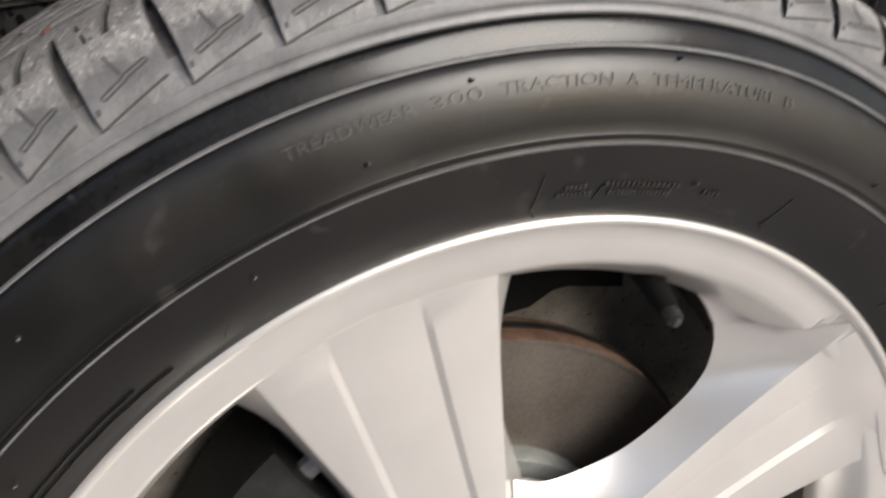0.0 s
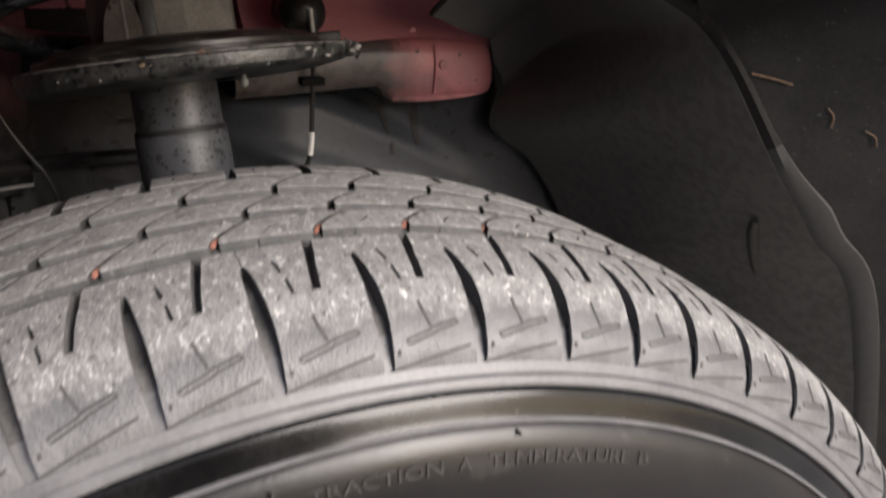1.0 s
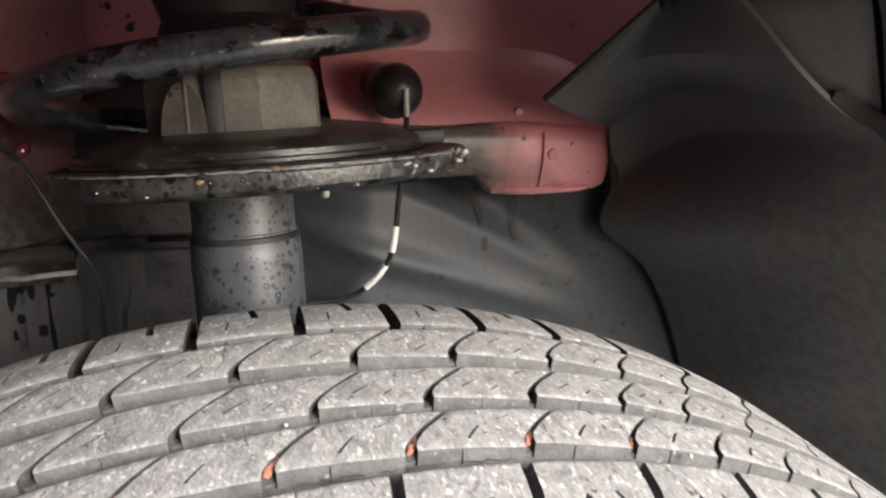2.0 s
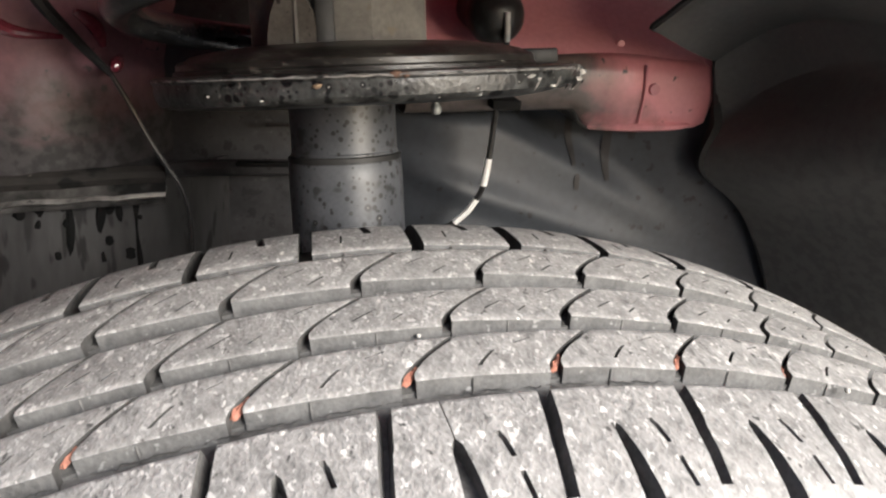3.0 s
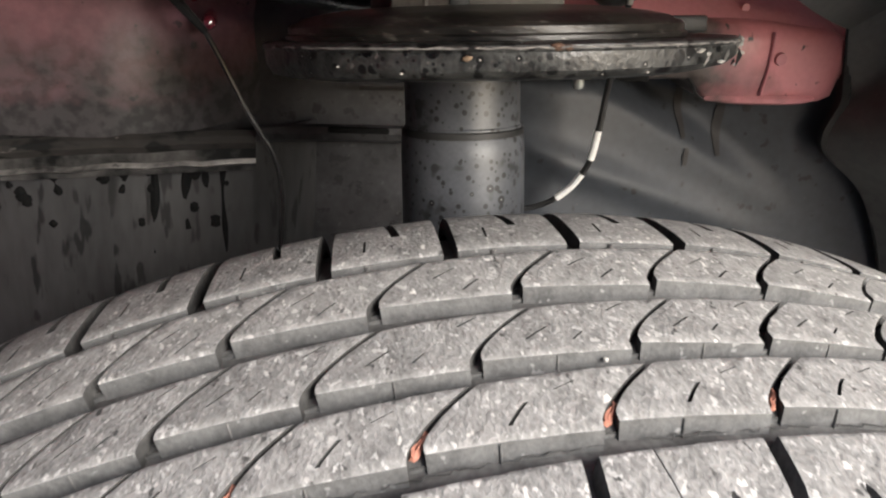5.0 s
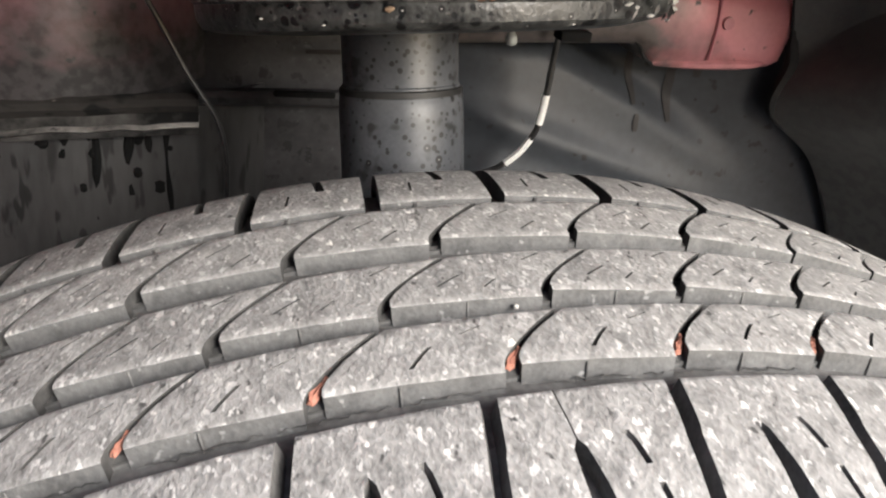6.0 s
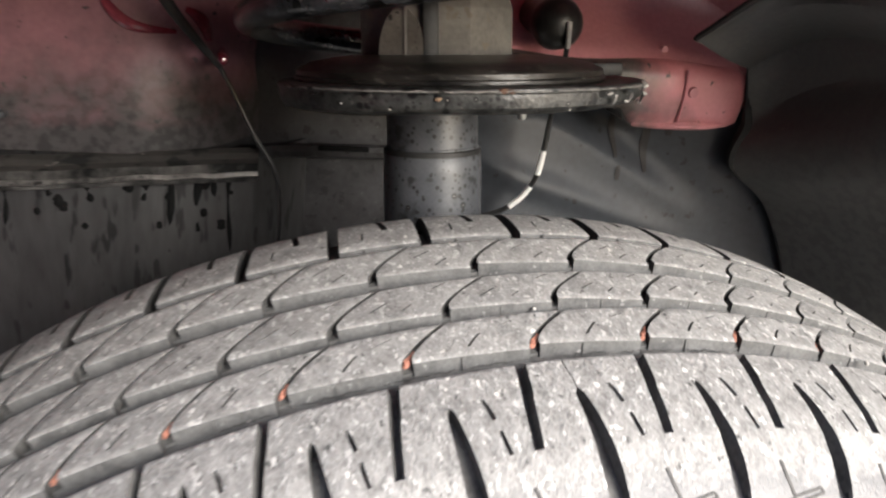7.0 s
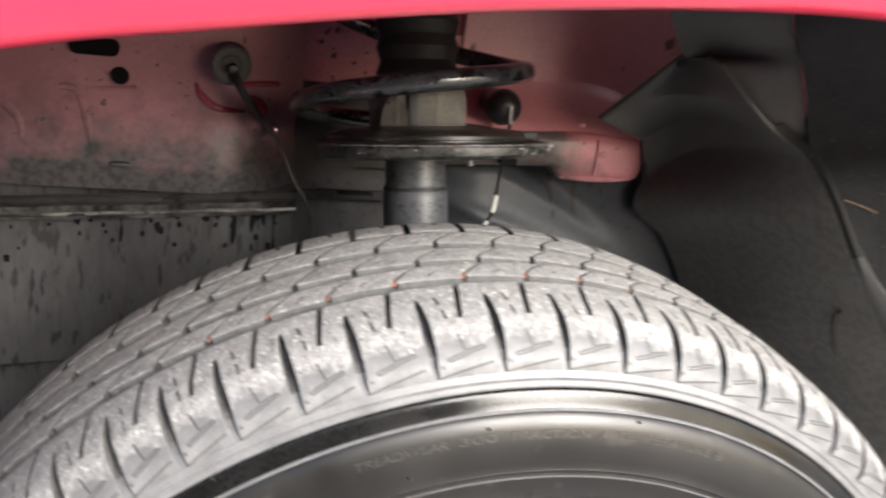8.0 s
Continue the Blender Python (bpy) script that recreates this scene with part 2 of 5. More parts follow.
def splashed(name, clean, dirt, level, spread, rough=0.55, axis=(0, 0, 1), under=(0.012, 0.012, 0.012), spots=((0.05, 0.042, 0.042), 150, 0.29)):
    """Paint that gives way to dirt, on the liner to painted light, below a ragged level (height over the object's
    origin).
    """
    m = material(name, *clean, rough, scale=18, grain=350, bump=0.15, contrast=0.5, spots=[spots])
    n, l = m.node_tree.nodes, m.node_tree.links
    b = n["Principled BSDF"]
    old = b.inputs["Base Color"].links[0].from_socket
    co, sep, nz = n.new("ShaderNodeTexCoord"), n.new("ShaderNodeVectorMath"), n.new("ShaderNodeTexNoise")
    sep.operation = "DOT_PRODUCT"
    sep.inputs[1].default_value = axis
    nz.inputs["Scale"].default_value, nz.inputs["Detail"].default_value = 48, 8
    l.new(co.outputs["Object"], sep.inputs[0]), l.new(co.outputs["Object"], nz.inputs[0])
    add = n.new("ShaderNodeMath")
    add.operation = "MULTIPLY_ADD"
    add.inputs[1].default_value = -0.07
    l.new(nz.outputs["Fac"], add.inputs[0]), l.new(sep.outputs["Value"], add.inputs[2])
    mr = n.new("ShaderNodeMapRange")
    mr.inputs[1].default_value, mr.inputs[2].default_value = level - 0.035 - spread, level - 0.035 + spread
    l.new(add.outputs[0], mr.inputs[0])
    speck = n.new("ShaderNodeTexNoise")
    speck.inputs["Scale"].default_value, speck.inputs["Detail"].default_value = 170, 3
    l.new(co.outputs["Object"], speck.inputs[0])
    ramp = n.new("ShaderNodeValToRGB")
    ramp.color_ramp.elements[0].position, ramp.color_ramp.elements[1].position = 0.4, 0.56
    ramp.color_ramp.elements[0].color, ramp.color_ramp.elements[1].color = (*under, 1), (*dirt, 1)
    l.new(speck.outputs["Fac"], ramp.inputs[0])
    mc = n.new("ShaderNodeMix")
    mc.data_type = "RGBA"
    l.new(mr.outputs[0], mc.inputs[0]), l.new(ramp.outputs[0], mc.inputs[6]), l.new(old, mc.inputs[7])
    l.new(mc.outputs[2], b.inputs["Base Color"])
    return m


def worn_edge(name, level, spread, low, high, rough):
    """Worn tread that gives way to smoother rubber beyond a ragged line across the shoulder (depth of the tyre)."""
    m = material(name, **TREAD)
    n, l = m.node_tree.nodes, m.node_tree.links
    b = n["Principled BSDF"]
    co, sep, nz, nf = n.new("ShaderNodeTexCoord"), n.new("ShaderNodeSeparateXYZ"), n.new("ShaderNodeTexNoise"), n.new("ShaderNodeTexNoise")
    nz.inputs["Scale"].default_value, nz.inputs["Detail"].default_value = 190, 6
    nf.inputs["Scale"].default_value, nf.inputs["Detail"].default_value = 90, 5
    for q in (sep, nz, nf):
        l.new(co.outputs["Object"], q.inputs[0])
    add, mr, ramp = n.new("ShaderNodeMath"), n.new("ShaderNodeMapRange"), n.new("ShaderNodeValToRGB")
    add.operation = "MULTIPLY_ADD"
    add.inputs[1].default_value = 0.011
    l.new(nz.outputs["Fac"], add.inputs[0]), l.new(sep.outputs["Y"], add.inputs[2])
    mr.inputs[1].default_value, mr.inputs[2].default_value = level + 0.0055 - spread, level + 0.0055 + spread
    l.new(add.outputs[0], mr.inputs[0])
    ramp.color_ramp.elements[0].position, ramp.color_ramp.elements[1].position = 0.3, 0.7
    ramp.color_ramp.elements[0].color, ramp.color_ramp.elements[1].color = (*low, 1), (*high, 1)
    l.new(nf.outputs["Fac"], ramp.inputs[0])
    for socket, a in (("Base Color", ramp.outputs[0]), ("Roughness", None)):
        old = b.inputs[socket].links[0].from_socket
        mc = n.new("ShaderNodeMix")
        mc.data_type = "RGBA" if a else "FLOAT"
        i0, i1, out = (6, 7, 2) if a else (2, 3, 0)
        l.new(mr.outputs[0], mc.inputs[0]), l.new(old, mc.inputs[i1])
        if a:
            l.new(a, mc.inputs[i0])
        else:
            mc.inputs[i0].default_value = rough
        l.new(mc.outputs[out], b.inputs[socket])
    return m


M_TREAD_EDGE = worn_edge("worn_rubber_over_shoulder", 0.0058, 0.0016, (0.10, 0.10, 0.102), (0.19, 0.19, 0.192), 0.42)
M_SPLASH = splashed("dusty_red_paint_over_dirt", ((0.205, 0.088, 0.107), (0.36, 0.168, 0.194)), (0.047, 0.0435, 0.0455), 0.317 + HUB - 0.2, 0.026, under=(0.018, 0.0175, 0.018))
M_RAIL_DIRT = splashed("dirt_splashed_rail_paint", ((0.52, 0.185, 0.205), (0.68, 0.29, 0.31)), (0.098, 0.082, 0.076), 0.129 + 0.45 * (0.32 + HUB - 0.2), 0.017, 0.4, (1, 0, 0.45), (0.062, 0.054, 0.051))
# dusty liner, its lower face coloured lighter as if more light fell there
M_LINER_GRADED = splashed("dusty_liner_lit_below", ((0.068, 0.069, 0.0665), (0.13, 0.13, 0.124)), (0.128, 0.125, 0.117), 0.4245, 0.05, 0.5, (0, 0.755, 1), (0.098, 0.0955, 0.089), ((0.16, 0.15, 0.135), 460, 0.26))

# ---- builders ----
ORIGIN = {}


def thing(name, base, label, category, shift=(0, 0, 0), kind=""):
    """An Empty at base (metres from the axle); its parts are given in the same measure. shift moves the whole."""
    ob = new(name)
    ob.location = (base[0] + shift[0], base[1] + shift[1], base[2] + shift[2] + HUB)
    ob.empty_display_size = 0.05
    ORIGIN[ob.name] = Vector(base)
    return tagged(ob, label, category, kind=kind)


def mesh(name, verts, faces, mats, slots=None, sharp=35):
    me = bpy.data.meshes.new(name)
    me.from_pydata([tuple(v) for v in verts], [], faces)
    for m in mats if isinstance(mats, (list, tuple)) else [mats]:
        me.materials.append(m)
    if slots is not None:
        me.polygons.foreach_set("material_index", slots)
    bm = bmesh.new()
    bm.from_mesh(me)
    bmesh.ops.recalc_face_normals(bm, faces=bm.faces)
    bm.to_mesh(me)
    bm.free()
    me.polygons.foreach_set("use_smooth", [True] * len(me.polygons))
    if sharp < 180:
        me.set_sharp_from_angle(angle=radians(sharp))
    me.update()
    return me


def part(name, geo, mats, parent, label="", slots=None, sharp=35):
    """geo: (verts, faces), in metres from the axle."""
    o = ORIGIN[parent.name]
    ob = new(name, mesh(name, [Vector(v) - o for v in geo[0]], geo[1], mats, slots, sharp))
    ob.parent = parent
    ORIGIN[ob.name] = o
    return tagged(ob, label)


def joined(*geos):
    v, f = [], []
    for gv, gf in geos:
        k = len(v)
        v += list(gv)
        f += [tuple(i + k for i in q) for q in gf]
    return v, f


def grid(rows, close_u=False, close_v=False):
    """Quads over rows of points."""
    nu, nv = len(rows), len(rows[0])
    v = [p for r in rows for p in r]
    f = []
    for i in range(nu if close_u else nu - 1):
        for j in range(nv if close_v else nv - 1):
            a, b = i, (i + 1) % nu
            c, d = j, (j + 1) % nv
            f.append((a * nv + c, a * nv + d, b * nv + d, b * nv + c))
    return v, f


def smooth_line(pts, n):
    """n + 1 points on a Catmull-Rom line through pts."""
    p = [Vector(q) for q in pts]
    p = [2 * p[0] - p[1]] + p + [2 * p[-1] - p[-2]]
    out, m = [], len(p) - 3
    for k in range(n + 1):
        s = min(k / n * m, m - 1e-6)
        i, t = int(s), s - int(s)
        a, b, c, d = p[i:i + 4]
        out.append(0.5 * (2 * b + (c - a) * t + (2 * a - 5 * b + 4 * c - d) * t * t + (3 * b - a - 3 * c + d) * t ** 3))
    return out


def tube(pts, radius, n=24, seg=10, straight=False):
    """A round bar along a smooth line, closed at its ends; radius may be a function of 0..1."""
    line = [Vector(q) for q in pts] if straight else smooth_line(pts, n)
    rows, up = [], Vector((0.12, 0.2, 0.97))
    for i, c in enumerate(line):
        d = (line[min(i + 1, len(line) - 1)] - line[max(i - 1, 0)]).normalized()
        side = d.cross(up).normalized()
        up = side.cross(d).normalized()
        r = radius(i / (len(line) - 1)) if callable(radius) else radius
        rows.append([c + r * (math.cos(a) * side + math.sin(a) * up) for a in (2 * math.pi * k / seg for k in range(seg))])
    v, f = grid(rows, close_v=True)
    return v, f + [tuple(range(seg)), tuple(range(len(v) - seg, len(v)))]


def lathe(profile, centre, axis="z", seg=64, closed=False):
    """profile: (radius, along) pairs turned about an axis through centre."""
    c = Vector(centre)
    rows = []
    for r, h in profile:
        ring = []
        for k in range(seg):
            a = 2 * math.pi * k / seg
            u, w = r * math.cos(a), r * math.sin(a)
            ring.append(c + (Vector((u, w, h)) if axis == "z" else Vector((u, h, w)) if axis == "y" else Vector((h, u, w))))
        rows.append(ring)
    v, f = grid(rows, close_u=closed, close_v=True)
    return v, f


def box(lo, hi, bevel=0.0, seg=2):
    bm = bmesh.new()
    bmesh.ops.create_cube(bm, size=1)
    lo, hi = Vector(lo), Vector(hi)
    for q in bm.verts:
        q.co = Vector([(lo[i] + hi[i]) / 2 + q.co[i] * (hi[i] - lo[i]) for i in range(3)])
    if bevel:
        bmesh.ops.bevel(bm, geom=bm.edges[:], offset=bevel, segments=seg, profile=0.5, affect="EDGES")
    bm.verts.index_update()
    out = [q.co.copy() for q in bm.verts], [tuple(q.index for q in fc.verts) for fc in bm.faces]
    bm.free()
    return out


def plate(points, normal, thick):
    """A flat plate: an outline pushed back along -normal."""
    nrm = Vector(normal).normalized() * thick
    a = [Vector(p) for p in points]
    n = len(a)
    return a + [p - nrm for p in a], [tuple(range(n)), tuple(range(2 * n - 1, n - 1, -1))] + [(i, (i + 1) % n, n + (i + 1) % n, n + i) for i in range(n)]


def sheet(rows, thick):
    """A curved sheet with thickness: the grid and its copy pushed inwards along its normals."""
    nu, nv = len(rows), len(rows[0])
    back = []
    for i in range(nu):
        row = []
        for j in range(nv):
            du = Vector(rows[min(i + 1, nu - 1)][j]) - Vector(rows[max(i - 1, 0)][j])
            dv = Vector(rows[i][min(j + 1, nv - 1)]) - Vector(rows[i][max(j - 1, 0)])
            row.append(Vector(rows[i][j]) + du.cross(dv).normalized() * thick)
        back.append(row)
    v1, f1 = grid(rows)
    v2, f2 = grid(back)
    k = nu * nv
    f = f1 + [tuple(i + k for i in q[::-1]) for q in f2]
    rim = [i * nv for i in range(nu)] + [(nu - 1) * nv + j for j in range(1, nv)] + [i * nv + nv - 1 for i in range(nu - 2, -1, -1)] + list(range(nv - 2, 0, -1))
    f += [(rim[i], rim[(i + 1) % len(rim)], rim[(i + 1) % len(rim)] + k, rim[i] + k) for i in range(len(rim))]
    return v1 + v2, f


# ---- ground ----
gv, gf = grid([[(x, y, -HUB) for y in (-400, -20, -3, -1, 0, 1, 3, 20, 400)] for x in (-400, -20, -3, -1, 0, 1, 3, 20, 400)])
ground = new("ground", mesh("ground", [(x, y, 0) for x, y, z in gv], gf, M_GROUND))
tagged(ground, "dusty pale grey concrete ground under the car", "ground", kind="structure")

# unseen dark wall, added to close the place and darken the band's reflection
mirrored_wall = new("wall_unseen", mesh("wall_unseen", *box((-7.0, -3.4, 0.0), (0.85, -3.2, 2.15), 0.01), M_UNSEEN_WALL))
tagged(mirrored_wall, "added unseen dark plain wall facing the car", "wall", kind="structure")

# ---- car body round the wheel arch ----
fender_panel = thing("car_fender", (0, -0.03, 0.4), "glossy bright red painted car fender over the wheel", "car fender")
car = thing("car_shell", (0, 0.3, -HUB + 0.2), "dirty red and grey car body inside an open wheel arch", "car", shift=(0.001, -0.009, 0.011))

LIP = [(-0.52, -0.16), (-0.50, 0.02), (-0.46, 0.2), (-0.39, 0.328), (-0.30, 0.391), (-0.215, 0.4150), (-0.15, 0.4275), (-0.09, 0.4378), (-0.03, 0.4463),
       (0.035, 0.4527), (0.10, 0.4562), (0.17, 0.455), (0.25, 0.443), (0.34, 0.405), (0.43, 0.318), (0.48, 0.19), (0.51, 0.02), (0.53, -0.16)]
arch = smooth_line([(x, 0, z) for x, z in LIP], 110)
normals = []
for i, p in enumerate(arch):
    d = (arch[min(i + 1, len(arch) - 1)] - arch[max(i - 1, 0)]).normalized()
    normals.append(Vector((-d.z, 0, d.x)))
SKIN = [(0.001, -0.006), (0.0, -0.014), (0.0003, -0.024), (0.002, -0.0285), (0.005, -0.031), (0.012, -0.034), (0.03, -0.040), (0.06, -0.046), (0.1, -0.048), (0.16, -0.05), (0.24, -0.052), (0.34, -0.045)]
fender = part("fender", sheet([[p + nn * d + Vector((0, y, 0)) for d, y in SKIN] for p, nn in zip(arch, normals)], -0.0012), M_RED, fender_panel, "glossy red skin with a rolled edge")
# unseen plain boxes down to front_wall, added to close the body and block light
part("bonnet", box((-1.1, -0.03, 0.72), (1.1, 1.5, 0.735), 0.004), M_RED, fender_panel)
part("underbody", box((-1.1, 0.36, -0.16), (1.1, 1.5, -0.14), 0.002), M_DARK, car)
part("side_skirt", box((-1.6, -0.04, -0.17), (-0.53, 0.0, 0.72), 0.01), M_RED, fender_panel)
part("bumper_corner", box((0.54, -0.04, -0.17), (1.0, 0.0, 0.72), 0.01), M_RED, fender_panel)
part("arch_end_wall", box((-0.535, 0.0, -0.16), (-0.525, 0.36, 0.72), 0.001), M_DARK, car)
part("bulkhead", box((-1.1, 0.44, -0.14), (1.1, 0.45, 0.72), 0.001), M_DARK, car)
part("front_wall", box((0.55, 0.0, -0.16), (0.56, 0.44, 0.72), 0.001), M_DARK, car)


def wavy(x, z, a=0.002):
    return a * noise.noise(Vector((x * 14, z * 14, 3.1)))


def wall(x0, x1, z0, z1, yf, thick=0.002, nx=24, nz=16):
    """An upright pressed sheet; yf gives its depth."""
    return sheet([[(x0 + (x1 - x0) * i / nx, yf(x0 + (x1 - x0) * i / nx, z0 + (z1 - z0) * j / nz), z0 + (z1 - z0) * j / nz) for j in range(nz + 1)] for i in range(nx + 1)], -thick)


# red upper panel over the seam, with its pressings
def y_red(x, z):
    return 0.312 + wavy(x, z) - 0.006 * max(0, min(1, (0.315 - z) / 0.02)) + 0.050 * max(0, min(1, (x + 0.158) / 0.073)) ** 2.2


inner = part("inner_panel", wall(-0.525, -0.085, 0.274, 0.72, y_red, nx=90, nz=40), M_SPLASH, car, "dusty dark red inner panel with pressed ribs")
part("pressed_rib", tube([(-0.252, 0.3125, 0.343), (-0.241, 0.3120, 0.341), (-0.236, 0.3120, 0.325), (-0.232, 0.3105, 0.303)], 0.0032, 16, 8), M_SPLASH, inner)
part("pressed_rib", tube([(-0.235, 0.3118, 0.342), (-0.215, 0.3118, 0.344), (-0.203, 0.3118, 0.345)], 0.002, 10, 8), M_SPLASH, inner)
part("pressed_rib", tube([(-0.31, 0.3123, 0.34), (-0.29, 0.3123, 0.331), (-0.278, 0.3123, 0.318), (-0.276, 0.3112, 0.301)], 0.003, 14, 8), M_SPLASH, inner)
# flat black disc and box stand in for the dark of two holes
part("drain_hole", lathe([(0.0, -0.0008), (0.0045, -0.0008), (0.0054, -0.001), (0.0059, 0.0015)], (-0.2135, 0.3085, 0.3525), "y", 24), M_GAP, inner, "round black hole")
part("slot_hole", box((-0.245, 0.3075, 0.3655), (-0.214, 0.3105, 0.3765), 0.004), M_GAP, inner, "black oblong slot")
part("sealant_lump", box((-0.219, 0.3, 0.291), (-0.206, 0.306, 0.2945), 0.0014), M_PANEL, inner)


# ledge, welded flange and stained lower panel
def y_low(x, z):
    return 0.318 + wavy(x, z) + 0.004 * math.sin(x * 46) + 0.036 * max(0, min(1, (x + 0.106) / 0.046)) ** 2


def flange_z(x):
    return 0.2640 + (x + 0.098) * 0.07


ledge_x = [-0.525 + 0.0075 * i for i in range(59)]
part("seam_ledge", sheet([[(x, y + wavy(x * 5, y, 0.0008), flange_z(x) + dz + wavy(x * 3, y, 0.0008)) for y, dz in ((0.3080, 0.0135), (0.3058, 0.0118), (0.3055, 0.0102), (0.3066, 0.0080), (0.318, 0.0075))] for x in ledge_x], -0.0015), M_LEDGE, car, "dirty sealed ledge")
# patchy black strip stands in for the dark gap under the ledge
part("seam_gap_strip", sheet([[(x, 0.3085 + wavy(x * 6, 0.3, 0.0004), flange_z(x) + dz) for dz in (-0.004, 0.0095)] for x in ledge_x], -0.001), M_SEAM, car)
part("welded_flange", sheet([[(x, y + wavy(x * 6, y, 0.001), flange_z(x) + dz + wavy(x * 5, y, 0.0010)) for y, dz in ((0.318, 0.0006), (0.3072, 0.0005), (0.3058, 0.0), (0.3072, -0.0005), (0.318, -0.0006))] for x in ledge_x], -0.0006), M_SCUFF, car, "scuffed bare metal flange")
part("lower_panel", wall(-0.525, -0.060, 0.134, 0.272, y_low, nx=72), M_STREAK, car, "dark grey panel with black drip stains")
for x, ln, r in ((-0.104, 0.052, 0.0020), (-0.1115, 0.020, 0.0024), (-0.1205, 0.034, 0.0028), (-0.1345, 0.044, 0.0026), (-0.147, 0.013, 0.0030), (-0.1555, 0.010, 0.0038), (-0.1735, 0.012, 0.0032), (-0.192, 0.008, 0.0030), (-0.214, 0.03, 0.0022), (-0.243, 0.018, 0.0028), (-0.262, 0.01, 0.003)):
    part("tar_drip", tube([(x + 0.0008 * math.sin(q * 5 + x * 90), y_low(x, flange_z(x) - 0.002 - ln * q) + r * 0.55, flange_z(x) - 0.002 - ln * q) for q in [k / 9 for k in range(10)]], lambda q, r=r: r * (1.0 - 0.45 * q + 0.2 * math.sin(9 * q + r * 4000)), 18, 8), M_GAP, car)
rng = random.Random(11)
for k in range(24):
    x, low_z = -0.10 - 0.19 * rng.random(), 0.004 + 0.030 * rng.random() ** 1.6
    r, z = 0.0010 + 0.0017 * rng.random(), flange_z(x) - low_z
    part("tar_spot", sheet([[(x + r * q * math.cos(i * math.pi / 4) * (1 + 0.25 * math.sin(3 * i + k)), y_low(x, z) - 0.0010 + 0.0008 * q, z + 1.25 * r * q * math.sin(i * math.pi / 4)) for q in (0.05, 0.6, 1.0)] for i in range(9)], 0.0004), M_GAP, car)
part("sill_rail", wall(-0.525, 0.0, -0.14, 0.137, lambda x, z: 0.327 + wavy(x, z), nx=20), M_STREAK, car)

# panels behind the strut
def y_mid(x, z):
    ridge = math.exp(-(((z - (0.2775 - 0.32 * (x - 0.015))) / 0.008) ** 2))
    crest = 0.306 - 0.43 * max(0, x - 0.07) - 0.9 * max(0, x - 0.07) ** 2
    out = max(0.0, min(1.0, (crest - z) / 0.022 + 0.5))
    out = out * out * (3 - 2 * out)
    k = max(0.0, min(1.0, (x + 0.005) / 0.06))
    k = k * k * (3 - 2 * k)
    y = 0.346 + wavy(x, z) - k * (0.019 * out + 0.005 * ridge + 0.016 * max(0, min(1, (crest - z) / 0.12)))
    e = max(0.0, min(1.0, (x - 0.08) / 0.125))
    return y + (0.3125 - y) * e * e * (3 - 2 * e)


# dirty panel, coloured darker than its neighbours for the shade behind the strut
part("recess_panel", wall(-0.16, 0.012, 0.11, 0.40, lambda x, z: 0.352 + wavy(x, z) + 0.05 * max(0, (z - 0.30) / 0.1) ** 2, nx=24, nz=36), M_RECESS, car, "dirty brown-grey recess behind the strut, darkened as in shade")
part("middle_panel", wall(0.008, 0.30, 0.11, 0.312, y_mid, nx=110, nz=90), M_PANEL, car, "dirty grey panel with a pressed ridge")
for x, z, ln, wide in ((0.1195, 0.300, 0.024, 0.0042), (0.1400, 0.299, 0.031, 0.0046), (0.1215, 0.272, 0.009, 0.0030), (0.152, 0.299, 0.008, 0.0040)):
    part("run_off_stain", sheet([[(x + wide * (k / 4 - 0.5) * (1 - 0.4 * (2 * q - 1) ** 2) + 0.0004 * noise.noise(Vector((x * 40, q * 3, 0))), y_mid(x + wide * (k / 4 - 0.5), z - ln * q) - 0.0005, z - ln * q) for k in range(5)] for q in [i / 12 for i in range(13)]], 0.0003), M_STAIN, car)
part("brace_edge", tube([(-0.043, 0.336, 0.292), (-0.02, 0.336, 0.2925), (0.005, 0.336, 0.2925)], 0.0011, 8, 6), M_LEDGE, car)
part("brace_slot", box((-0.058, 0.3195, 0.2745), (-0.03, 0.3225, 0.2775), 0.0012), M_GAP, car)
part("cross_brace", tube([(-0.09, 0.325, 0.272), (-0.06, 0.324, 0.2735), (0.0, 0.324, 0.274)], 0.004, 12, 8), M_RECESS, car)
# darker copy of the wall's red, with the recess's shade in the colour
part("tower_recess", wall(-0.10, 0.042, 0.30, 0.72, lambda x, z: 0.366 - 0.016 * max(0, min(1, (x + 0.04) / 0.08)) ** 2 + wavy(x, z), nx=40, nz=24), M_MAROON, car, "dirty red recess above the spring, darkened as in shade")
part("tower_wall", wall(0.035, 0.36, 0.30, 0.72, lambda x, z: 0.347 + wavy(x, z), nx=40, nz=24), M_RED_IN, car, "dusty red wall beside the spring")
# red box rail that ends beside the liner
rail_geo = []
